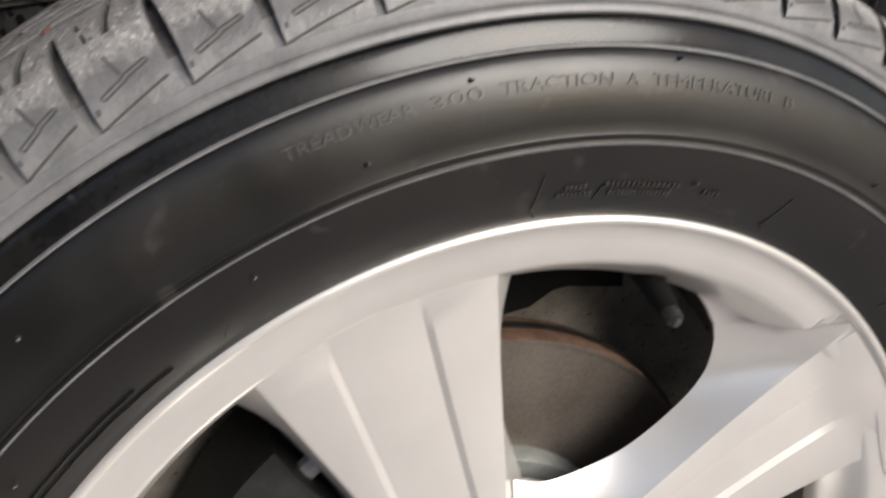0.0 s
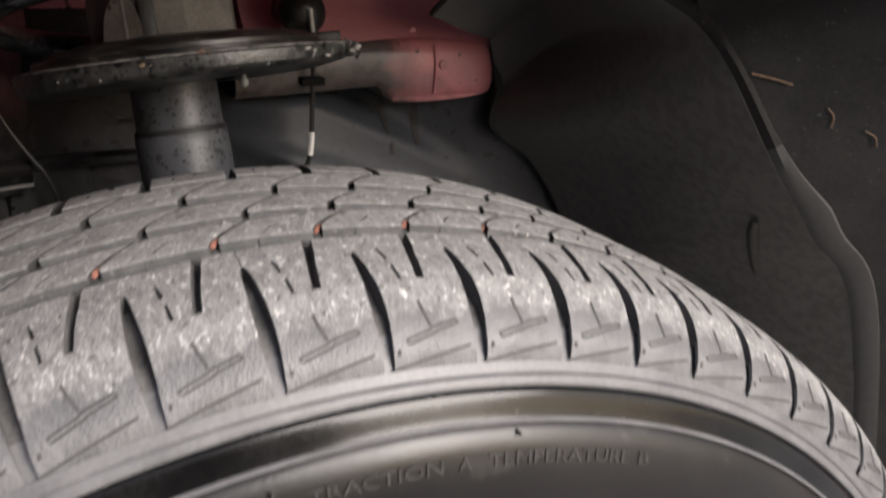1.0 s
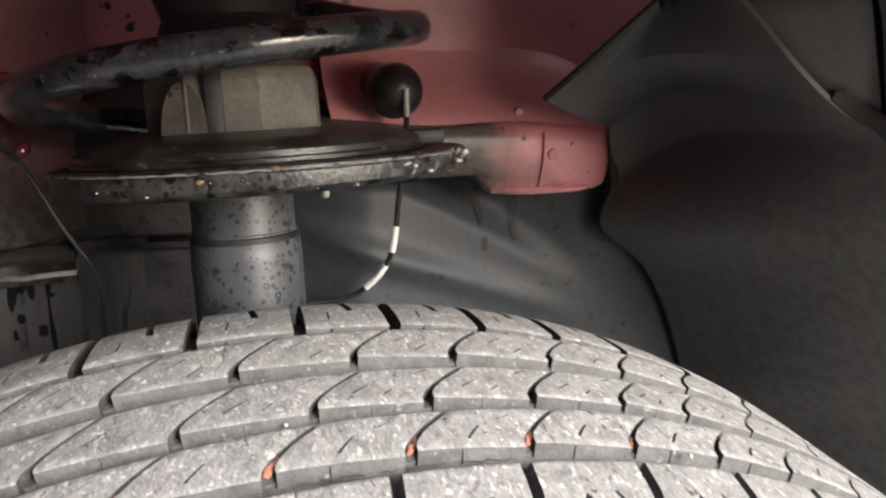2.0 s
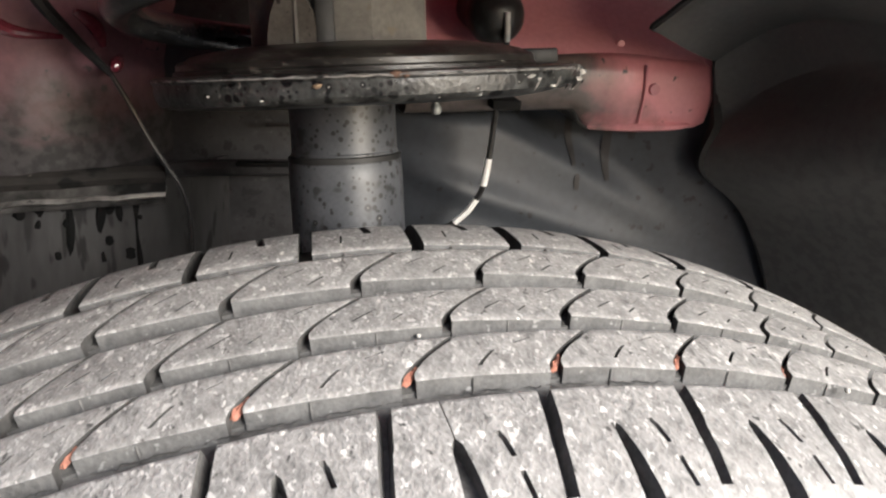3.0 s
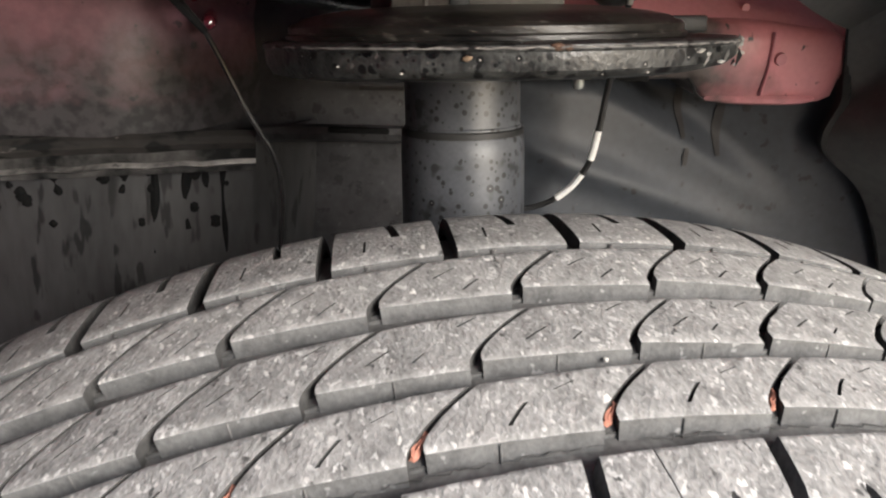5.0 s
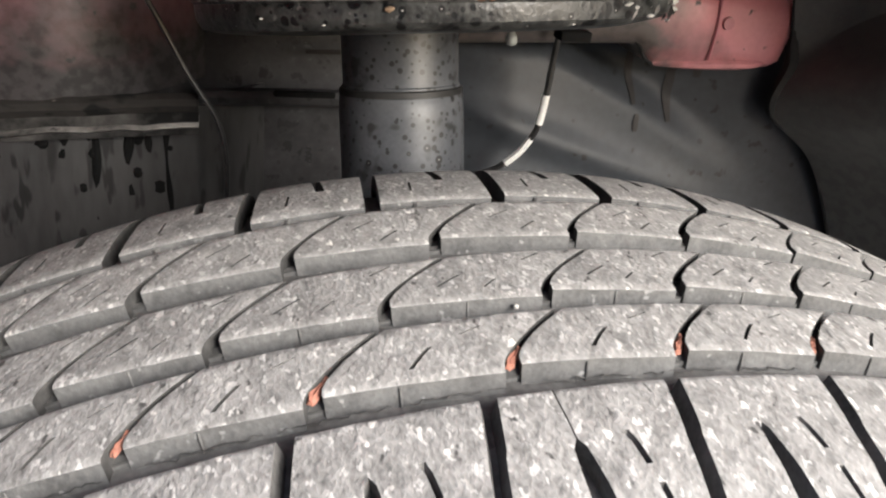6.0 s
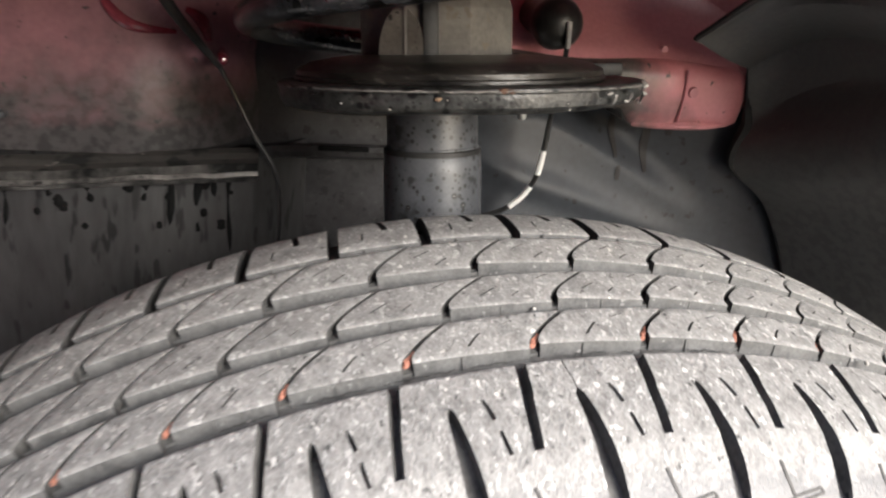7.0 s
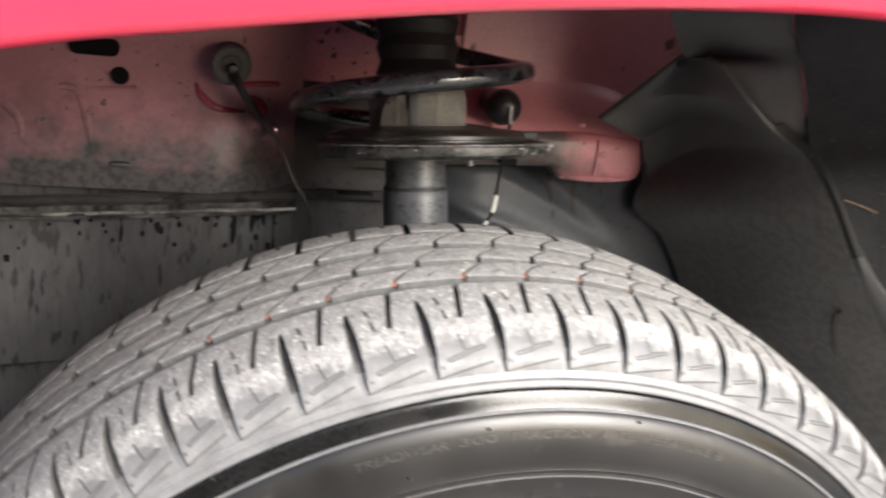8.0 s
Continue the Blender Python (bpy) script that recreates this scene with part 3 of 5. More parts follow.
for k in range(41):
    x = 0.02 + 0.1665 * k / 40
    q = max(0, (x - 0.1735) / 0.0130)
    sh = 0.62 + 0.38 * math.sqrt(max(0.0, 1 - q * q))
    back = 0.006 * (1 - math.sqrt(max(0.0, 1 - q * q)))
    rise = max(0.0, min(1.0, (0.116 - x) / 0.012))
    top, low = 0.3375 + 0.0012 * math.sin(x * 60), 0.3010 + rise * rise * (3 - 2 * rise) * (0.0085 - 0.05 * max(0, 0.105 - x))
    mid, h = (top + low) / 2, (top - low) / 2 * sh
    bow = 0.0012 * math.exp(-(((x - 0.134) / 0.009) ** 2)) + 0.0006 * math.exp(-(((x - 0.118) / 0.0012) ** 2))
    rail_geo.append([(x, y + back - bow * (abs(dz) < 0.99), mid + h * dz) for y, dz in ((0.36, 1.0), (0.318, 1.0), (0.309, 0.97), (0.305, 0.86), (0.303, 0.5), (0.3025, 0.0), (0.303, -0.5), (0.3045, -0.84), (0.308, -0.97), (0.318, -1.0), (0.36, -1.0))])
rv, rf = grid(rail_geo)
part("box_rail", (rv, rf + [tuple(range(len(rv) - 11, len(rv)))]), M_RAIL_DIRT, car, "pale red box-section rail with a rounded end", sharp=60)
gusset_rows = []
for k in range(31):
    x = 0.03 + 0.1565 * k / 30
    fall = 0.010 * max(0, (x - 0.15) / 0.0365) ** 2
    gusset_rows.append([(x, y, z - fall * w) for y, z, w in ((0.3085, 0.3345, 0.3), (0.312, 0.3385, 0.6), (0.320, 0.3435, 1), (0.332, 0.3515, 1), (0.343, 0.362, 1), (0.347, 0.372, 1), (0.351, 0.40, 1))])
part("rail_gusset", sheet(gusset_rows, -0.002), M_RED_IN, car, "dusty red sloping plate above the rail", sharp=60)
part("weld_seam", tube([(0.142, 0.3022, 0.3345), (0.1425, 0.3013, 0.32), (0.142, 0.3018, 0.305)], 0.0008, 10, 6), M_RAIL, car)
part("paint_crack", tube([(0.1045, 0.3055, 0.3115), (0.1075, 0.3045, 0.3085), (0.1095, 0.304, 0.3045), (0.1155, 0.305, 0.3005)], 0.0007, 10, 6), M_BLACK, car)
part("rail_lip", tube([(0.1165, 0.3075, 0.3012), (0.130, 0.3060, 0.3018), (0.150, 0.3052, 0.3026), (0.168, 0.3052, 0.3036), (0.177, 0.307, 0.3050)], lambda q: 0.0007 + 0.0019 * math.sin(math.pi * (0.08 + 0.84 * q)), 24, 8), M_RAIL_DIRT, car, "rolled lower lip of the rail")
part("rail_bolt", lathe([(0, -0.0028), (0.0028, -0.0026), (0.0034, 0)], (0.148, 0.3035, 0.3225), "y", 12), M_RAIL, car)
part("rail_bolt", lathe([(0, -0.0025), (0.002, -0.0023), (0.0025, 0)], (0.133, 0.3185, 0.3425), "y", 12), M_RED_IN, car)
# unseen plate above the strut, added to hold skylight off the recess
part("tower_shade_plate", box((-0.125, 0.13, 0.60), (0.0, 0.44, 0.608), 0.002), M_DARK, car)
# glossy pressed boss under the washer
for pts, thick, n in ((((-0.164, 0.352), (-0.161, 0.345), (-0.154, 0.338), (-0.1457, 0.335), (-0.1303, 0.3333)), lambda q: 0.0010 + 0.0020 * math.sin(math.pi * q), 20),
                      (((-0.1255, 0.3440), (-0.1195, 0.3395), (-0.1165, 0.3345), (-0.1150, 0.3285)), lambda q: 0.0014 + 0.0020 * math.sin(math.pi * q), 16),
                      (((-0.1330, 0.3525), (-0.1190, 0.3530), (-0.1060, 0.3522)), 0.0022, 12)):
    part("pressed_boss", tube([(x, y_red(x, z) - 0.0012, z) for x, z in pts], thick, n, 10), M_RED_GLOSS, inner, "glossy red pressed rim")

liner_thing = thing("wheel_arch_liner", (0.3, 0.1, 0.0), "black plastic wheel arch liner with dust and a folded edge", "arch liner", shift=(-0.003, -0.011, 0.008))
# black plastic liner on the far side of the wheel: an inner face that ends in a ridge, and an outer shell from there to the fender
EDGE_IN = [(0.1640, 0.236, 0.4125), (0.137, 0.290, 0.3575), (0.1835, 0.305, 0.3420), (0.1925, 0.305, 0.310), (0.189, 0.305, 0.284), (0.222, 0.305, 0.2585), (0.26, 0.31, 0.19), (0.285, 0.31, 0.1), (0.3, 0.31, -0.1)]
RIDGE = [(0.168, 0.189, 0.412), (0.188, 0.176, 0.390), (0.211, 0.171, 0.374), (0.225, 0.161, 0.364), (0.238, 0.146, 0.342), (0.271, 0.137, 0.289), (0.303, 0.137, 0.251), (0.352, 0.137, 0.18), (0.41, 0.137, -0.1)]
LIMIT = [(0.193, 0.166, 0.500), (0.193, 0.166, 0.4475), (0.213, 0.166, 0.407), (0.2255, 0.163, 0.367), (0.238, 0.146, 0.342), (0.271, 0.137, 0.289), (0.303, 0.137, 0.251), (0.352, 0.137, 0.18), (0.41, 0.137, -0.1)]
LAST = [(0.24, -0.005, 0.52), (0.27, -0.005, 0.48), (0.31, -0.005, 0.445), (0.34, -0.005, 0.42), (0.365, -0.005, 0.4), (0.405, -0.005, 0.355), (0.44, -0.005, 0.30), (0.49, -0.005, 0.18), (0.53, -0.005, -0.1)]
inner_edge, ridge, limit, last = (smooth_line(c, 64) for c in (EDGE_IN, RIDGE, LIMIT, LAST))
for i in range(24):      # straight cuts along the upper part of the inner edge
    inner_edge[i] = Vector(EDGE_IN[i // 8]).lerp(Vector(EDGE_IN[i // 8 + 1]), (i % 8) / 8)


def dented(p):
    return p + Vector((0, 0, wavy(p.x * 1.5, p.y + p.z, 0.003)))


def bowed(a, b, n, bow):
    return [dented(a.lerp(b, k / n) + Vector(bow) * math.sin(math.pi * k / n)) for k in range(n + 1)]


liner = part("moulded_shell", sheet([bowed(a, b, 14, Vector((0.004, -0.004, 0.004)).lerp(Vector((0.012, 0.030, 0.010)), max(0, min(1, (34 - i) / 10)))) for i, (a, b) in enumerate(zip(inner_edge, ridge))], 0.002), M_LINER_GRADED, liner_thing, "dusty black plastic shell, painted lighter low down as if lit")
part("outer_shell", sheet([bowed(a + Vector((0.001, -0.002, 0.001)), b, 12, (0.012, 0.01, 0.012)) for a, b in zip(limit, last)], 0.002), M_LINER_SHADED, liner_thing, "black plastic shell along the fender, darkened as in shade")
# black bar along the inner edge paints the dark gap beside the panel
part("dark_edge_line", tube([p + Vector((-0.0005, -0.0005, 0)) for p in inner_edge[:62]], lambda q: 0.0009 + 0.0008 * (q > 0.35) + 0.0022 * math.exp(-((q - 0.43) / 0.09) ** 2), 180, 6), M_BLACK, liner)
for name_, i0, i1, stuff in (("upper_fold", 14, 38, M_LINER_SHADED), ("folded_edge", 38, 62, M_FLANGE)):
    fold_rows = []
    for i in range(i0, i1 + 1):
        wide = 0.0010 + 0.0085 * max(0, min(1, (i - 37) / 9))
        out = Vector((0.62, -0.68, 0.30))
        lift = 0.0045 if i0 > 30 else 0.0045 * (i - 14) / 22
        fold_rows.append([ridge[i] + Vector((-0.001, 0.0, -0.001)), ridge[i] + Vector((0, -lift, 0.001)), ridge[i] + out * wide + Vector((0, 0.0005 - lift, 0.002)), ridge[i] + out * (wide + 0.003) + Vector((0.001, 0.001, 0.002))])
    part(name_, sheet(fold_rows, 0.001), stuff, liner, "dusty folded plastic edge")
flange_rows = [[a.lerp(b, k / 8) for k in range(9)] for a, b in zip(smooth_line([(0.140, 0.235, 0.50), (0.140, 0.225, 0.452), (0.168, 0.2365, 0.413), (0.1705, 0.199, 0.4115), (0.190, 0.186, 0.389), (0.222, 0.171, 0.369)], 30),
                                                                   smooth_line([(0.195, 0.168, 0.50), (0.195, 0.168, 0.4475), (0.204, 0.168, 0.43), (0.210, 0.168, 0.415), (0.216, 0.168, 0.40), (0.2275, 0.167, 0.369)], 30))]
part("inner_flange", sheet(flange_rows, 0.002), M_DUSTY, liner, "grey dusty flange behind the liner")
part("pocket_rim", tube([(0.286, 0.164, 0.252), (0.294, 0.172, 0.240), (0.312, 0.1836, 0.2157), (0.3238, 0.1875, 0.1976), (0.333, 0.1854, 0.1835)], lambda q: 0.0008 + 0.0032 * math.sin(math.pi * min(1, 0.1 + 0.9 * q)), 24, 10), M_LINER, liner, "moulded rim of a pocket in the liner")
part("liner_clip", lathe([(0, -0.002), (0.003, -0.0018), (0.004, 0.001)], (0.1665, 0.2375, 0.4075), "y", 12), M_BLACK, liner)
part("liner_clip", lathe([(0, -0.0012), (0.0022, -0.001), (0.003, 0.002)], (0.160, 0.296, 0.3520), "y", 12), M_BLACK, liner)

# ---- wheel: tyre ----
WHEEL_TURN, WHEEL_SHIFT = Euler((radians(0.66), 0, radians(0.81))), Vector((-0.0043, 0.0026, -0.0004))      # the wheel's slight toe and camber


def steered(ob, base):
    """Sets a thing of the wheel to the wheel's pose."""
    ob.rotation_euler = WHEEL_TURN
    ob.location = WHEEL_TURN.to_matrix() @ Vector(base) + WHEEL_SHIFT + Vector((0, 0, HUB))
    return ob


wheel = steered(thing("road_wheel", (0, 0, 0), "silver alloy car wheel with a worn dusty tyre on concrete", "wheel"), (0, 0, 0))
PROFILE = [(0.0045, 0.2125), (0.0, 0.2165), (-0.004, 0.2225), (-0.0082, 0.2291), (-0.0114, 0.2356), (-0.0132, 0.242), (-0.01375, 0.2458), (-0.0139, 0.247), (-0.0148, 0.2474), (-0.015, 0.2482), (-0.0148, 0.249), (-0.0141, 0.2495),
           (-0.0143, 0.2506), (-0.0148, 0.251), (-0.0146, 0.2515), (-0.0147, 0.2555), (-0.0144, 0.2608), (-0.0135, 0.2658), (-0.0121, 0.2708), (-0.0106, 0.2748), (-0.0088, 0.2769), (-0.0084, 0.2772), (-0.0092, 0.2777), (-0.0091, 0.2784),
           (-0.0083, 0.2788), (-0.0079, 0.2795), (-0.0072, 0.2813), (-0.0062, 0.2836), (-0.0053, 0.2856), (-0.0049, 0.2861), (-0.004, 0.2865), (-0.004, 0.287), (-0.0054, 0.2874), (-0.0056, 0.2881), (-0.0052, 0.2896), (-0.0046, 0.2903),
           (-0.0042, 0.2906), (-0.0046, 0.2911), (-0.0046, 0.2919), (-0.0036, 0.2934), (-0.003, 0.2946)]
N_GLOSS0, N_GLOSS1 = 24, 30
SURF = [(-0.0030, 0.2946), (-0.0018, 0.2995), (0.003, 0.3057), (0.008, 0.3103), (0.014, 0.3139), (0.022, 0.3163), (0.035, 0.3182), (0.0514, 0.3194), (0.07, 0.3204), (0.0948, 0.3197),
        (0.115, 0.3192), (0.125, 0.3185), (0.1333, 0.3173), (0.1403, 0.3161), (0.1474, 0.3142), (0.1543, 0.3114), (0.1603, 0.3078), (0.1653, 0.3034), (0.1703, 0.2964)]


def surf_r(y):
    for (y0, r0), (y1, r1) in zip(SURF, SURF[1:]):
        if y <= y1:
            return r0 + (r1 - r0) * (y - y0) / (y1 - y0)
    return SURF[-1][1]


def at(theta, y, r):
    """A point at theta degrees from the top, towards +x."""
    a = radians(theta)
    return Vector((r * math.sin(a), y, r * math.cos(a)))


DEPTH = 0.0042
floor_pts = [(-0.0024, 0.2939), (-0.0002, 0.2968), (0.004, 0.3022), (0.009, 0.3058), (0.015, 0.3082)] + [(y, surf_r(y) - DEPTH) for y in (0.022, 0.035, 0.045, 0.053, 0.07, 0.09, 0.11, 0.126)] + [(0.1475, 0.3078), (0.1575, 0.3030), (0.165, 0.2985), (0.170, 0.2935)]
far_side = [(0.1755, 0.283), (0.179, 0.27), (0.180, 0.2567), (0.179, 0.245), (0.174, 0.233), (0.167, 0.222), (0.162, 0.2125)]
prof = PROFILE + floor_pts + far_side
SEG = 288
tv, tf = grid([[at(360 * k / SEG, y, r) for y, r in prof] for k in range(SEG)], close_u=True)
n_prof = len(prof) - 1
slot_of = []
for q in range(SEG):
    for j in range(n_prof):
        y, r = prof[j]
        # pale rubber on ridge rings 8, 22 and 23 paints their sky highlight
        slot_of.append(3 if len(PROFILE) + 2 <= j < len(PROFILE) + len(floor_pts) else 1 if N_GLOSS0 <= j <= N_GLOSS1 else 2 if 30 < j < len(PROFILE) + 2 or j in (8, 22, 23) else 0)
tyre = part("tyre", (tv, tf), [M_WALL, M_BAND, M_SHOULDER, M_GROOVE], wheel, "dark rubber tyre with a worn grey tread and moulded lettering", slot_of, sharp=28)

# the tread's pitches: the angles of the slots in each row of blocks, on over the hidden part of the tyre at an even step
SLOTS = {
    "rib_block": [-41.4, -36.1, -31.5, -27.0, -21.95, -16.75, -11.05, -4.95, 0.78, 6.1, 11.4, 16.4, 21.2],
    "centre_block": [-43.0, -38.05, -33.3, -28.95, -24.2, -19.2, -13.9, -8.25, -2.5, 2.75, 8.0, 13.1, 17.2, 21.8],
    "inner_block": [-40.6, -35.8, -31.1, -26.8, -21.75, -16.75, -11.05, -5.35, 0.4, 5.65, 11.3, 16.1, 20.9],
    "far_shoulder_block": [-42.5, -37.2, -32.5, -28.1, -23.2, -18.0, -12.6, -7.1, -1.5, 3.75, 8.9, 13.9, 18.9],
    "shoulder_block": [-40.7, -35.9, -31.2, -26.6, -21.2, -15.9, -10.0, -4.15, 1.6, 7.1, 12.7, 17.9, 22.9],
}
for angles in SLOTS.values():
    end, left = angles[0] + 360, angles[0] + 360 - angles[-1]
    steps = round(left / 5.45)
    angles += [end - left * (steps - k) / steps for k in range(1, steps)]


def slotted(name, y0, y1, slant, gap_low, gap_up, pitch, cuts, rows, hook=0.08, mats=(M_TREAD, M_FLANK, M_SLOT), base=DEPTH, saw=0.0, tie=0.0):
    """One tread block at angle 0: a curved top between two slanting slots, flanks down to the groove's floor, narrow cuts in its top.
    cuts: (place along the block, its tilt, from, to, half width in mm, depth in mm, and from, to of a second stretch). saw: how far the near edge runs askew, in metres."""
    ys = [y0 + (y1 - y0) * k / rows for k in range(rows + 1)]
    spans = [(c[k], c[k + 1]) for c in cuts for k in ((2, 6) if len(c) > 6 else (2,))]
    extra = sorted({round(y0 + (y1 - y0) * w, 6) for a, b in spans for w in (a - 0.012, a, b, b + 0.012) if 0.0 <= w <= 1.0})
    ys = sorted(set([round(y, 6) for y in ys]) | set(extra) | {round(y0 + 0.0007, 6), round(y1 - 0.0007, 6)})
    deg = 180 / math.pi / 0.3185
    cols = [("e", 0.0), ("s", 0.02), ("s", 0.2), ("s", 0.4), ("s", 0.6), ("s", 0.8), ("s", 0.98), ("e", 1.0)]
    plain = [c for c in cols if all(abs(c[1] - k[0]) > 0.11 for k in cuts) or c[1] in (0.0, 0.02, 0.98, 1.0)]
    marks = [(s, None, 0.0) for _, s in plain]
    for k in cuts:
        w = k[4] / 1000 * deg / pitch
        marks += [(k[0] - w, k, 0.0), (k[0] - 0.35 * w, k, 1.0), (k[0] + 0.35 * w, k, 1.0), (k[0] + w, k, 0.0)]
    marks.sort(key=lambda q: q[0])
    top = []
    for y in ys:
        v = (y - y0) / (y1 - y0)
        g = slant * max(0.0, (v - hook) / (1 - hook)) ** 1.4 if hook else slant * v
        half = (gap_low + (gap_up - gap_low) * min(1, v / 0.55)) / 2000 * deg if not callable(gap_low) else gap_low(y) / 2000 * deg
        lo, hi = g + half, g + pitch - half
        r = surf_r(y)
        edge_y = y in (ys[0], ys[-1])
        line = []
        for s, k, low in marks:
            s2 = s + (k[1] * (min(max(v, k[2]), k[-1] if len(k) > 6 else k[3]) - (k[2] + k[3]) / 2) if k else 0)
            drop = 0.0
            if k and low and any(k[q] - 1e-6 <= v <= k[q + 1] + 1e-6 for q in ((2, 6) if len(k) > 6 else (2,))):
                drop = k[5] / 1000
            if edge_y:
                drop = max(drop, 0.0003 + 0.0002 * noise.noise(Vector((s * 40, y * 900, pitch))))
            elif s in (0.0, 1.0) and half > 0:
                drop = max(drop, 0.00006)
            line.append(at(lo + (hi - lo) * s2, y + saw * (0.5 - s) * (1 - v) ** 2, r - drop))
        top.append(line)
    nv = len(marks)
    v, f = grid(top)
    rim = [i * nv for i in range(len(ys))] + [(len(ys) - 1) * nv + j for j in range(1, nv)] + [i * nv + nv - 1 for i in range(len(ys) - 2, -1, -1)] + list(range(nv - 2, 0, -1))
    k0 = len(v)
    mid_y = (y0 + y1) / 2
    for i in rim:
        p = v[i]
        r = math.hypot(p.x, p.z)
        sink = (base(p.y) if callable(base) else base) + 0.001
        p2 = p * ((r - sink) / r)
        p2.y = p.y + (0.0007 if p.y > mid_y else -0.0007) * (1 if i < nv or i >= len(v) - nv else 0)
        v.append(p2)
    n = len(rim)
    f += [(rim[i], k0 + i, k0 + (i + 1) % n, rim[(i + 1) % n]) for i in range(n)]
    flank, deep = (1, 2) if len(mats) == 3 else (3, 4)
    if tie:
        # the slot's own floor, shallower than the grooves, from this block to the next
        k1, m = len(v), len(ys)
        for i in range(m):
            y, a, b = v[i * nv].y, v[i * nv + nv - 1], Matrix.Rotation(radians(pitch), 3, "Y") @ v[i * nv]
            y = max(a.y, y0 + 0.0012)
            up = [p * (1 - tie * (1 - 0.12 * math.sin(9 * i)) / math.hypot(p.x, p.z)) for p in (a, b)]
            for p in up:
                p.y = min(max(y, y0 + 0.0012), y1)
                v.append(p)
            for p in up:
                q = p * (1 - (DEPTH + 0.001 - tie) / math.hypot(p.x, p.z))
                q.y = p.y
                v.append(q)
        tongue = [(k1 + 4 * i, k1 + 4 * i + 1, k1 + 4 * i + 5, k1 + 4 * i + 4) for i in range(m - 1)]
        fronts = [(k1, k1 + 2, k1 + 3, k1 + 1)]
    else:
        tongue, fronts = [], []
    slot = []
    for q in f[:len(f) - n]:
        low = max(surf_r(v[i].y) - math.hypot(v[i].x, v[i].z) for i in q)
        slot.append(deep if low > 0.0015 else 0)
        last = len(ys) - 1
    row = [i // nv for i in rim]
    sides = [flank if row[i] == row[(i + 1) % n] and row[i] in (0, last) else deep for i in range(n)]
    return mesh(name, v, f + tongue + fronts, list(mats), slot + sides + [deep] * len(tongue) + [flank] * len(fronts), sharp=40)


def ordinary_block(kind, size):
    if kind == "rib_block":
        return slotted(kind, 0.0490, 0.0646, 2.5, 3.4, 1.9, size, [(0.47, 0.0, 0.22, 0.53, 0.5, 3), (0.61, 0.7, 0.70, 0.79, 0.35, 2.5)], 7, saw=0.0017, tie=0.0030)
    if kind == "centre_block":
        return slotted(kind, 0.0701, 0.0885, 2.9, 3.2, 1.9, size, [(0.30, 0.3, 0.33, 0.52, 0.4, 2.5), (0.67, 0.3, 0.78, 0.9, 0.4, 2.5), (0.62, 0.2, 0.24, 0.36, 0.35, 2)], 7, saw=0.0022, tie=0.0030)
    if kind == "inner_block":
        return slotted(kind, 0.0965, 0.1155, 2.75, 3.2, 1.9, size, [(0.32, 0.3, 0.52, 0.7, 0.4, 2.5), (0.66, 0.3, 0.18, 0.36, 0.4, 2.5)], 7, saw=0.0022, tie=0.0030)
    return slotted(kind, 0.1192, 0.168, 0.95, 3.9, 4.1, size, [(0.56, -0.2, 0.34, 0.75, 1.3, 3.5), (0.30, 0.05, 0.16, 0.3, 0.35, 2)], 14, hook=0, base=lambda y: 0.0045 if y < 0.145 else 0.004, saw=0.001)


def shoulder_gap(y):
    """Width in millimetres of the open slot between two shoulder blocks."""
    if y > 0.0305:
        return 0.0
    if y > 0.010:
        return 1.5 + 3.2 * ((0.0305 - y) / 0.0205) ** 0.7
    return 4.7 - 1.2 * max(0, 0.004 - y) / 0.007


def ribbon(pts, width, k=1.0, lift=0.00025):
    """A thin raised line over the tyre's surface, through (degrees, depth) points."""
    line = [at(a * k, y, surf_r(y)) for a, y in pts]
    left, right = [], []
    for i, p in enumerate(line):
        d = (line[min(i + 1, len(line) - 1)] - line[max(i - 1, 0)]).normalized()
        y = pts[i][1]
        out = (at(pts[i][0] * k, y, 1) - Vector((0, y, 0))).normalized() * 0.6 + Vector((0, -0.8, 0)) if y < 0.004 else (at(pts[i][0] * k, 0, 1)).normalized() * 0.85 + Vector((0, -0.5, 0))
        out.normalize()
        side = d.cross(out).normalized() * width / 2
        left.append((p - side + out * -0.0003, p - side + out * lift))
        right.append((p + side + out * lift, p + side + out * -0.0003))
    return grid([[a[0], a[1], b[0], b[1]] for a, b in zip(left, right)])


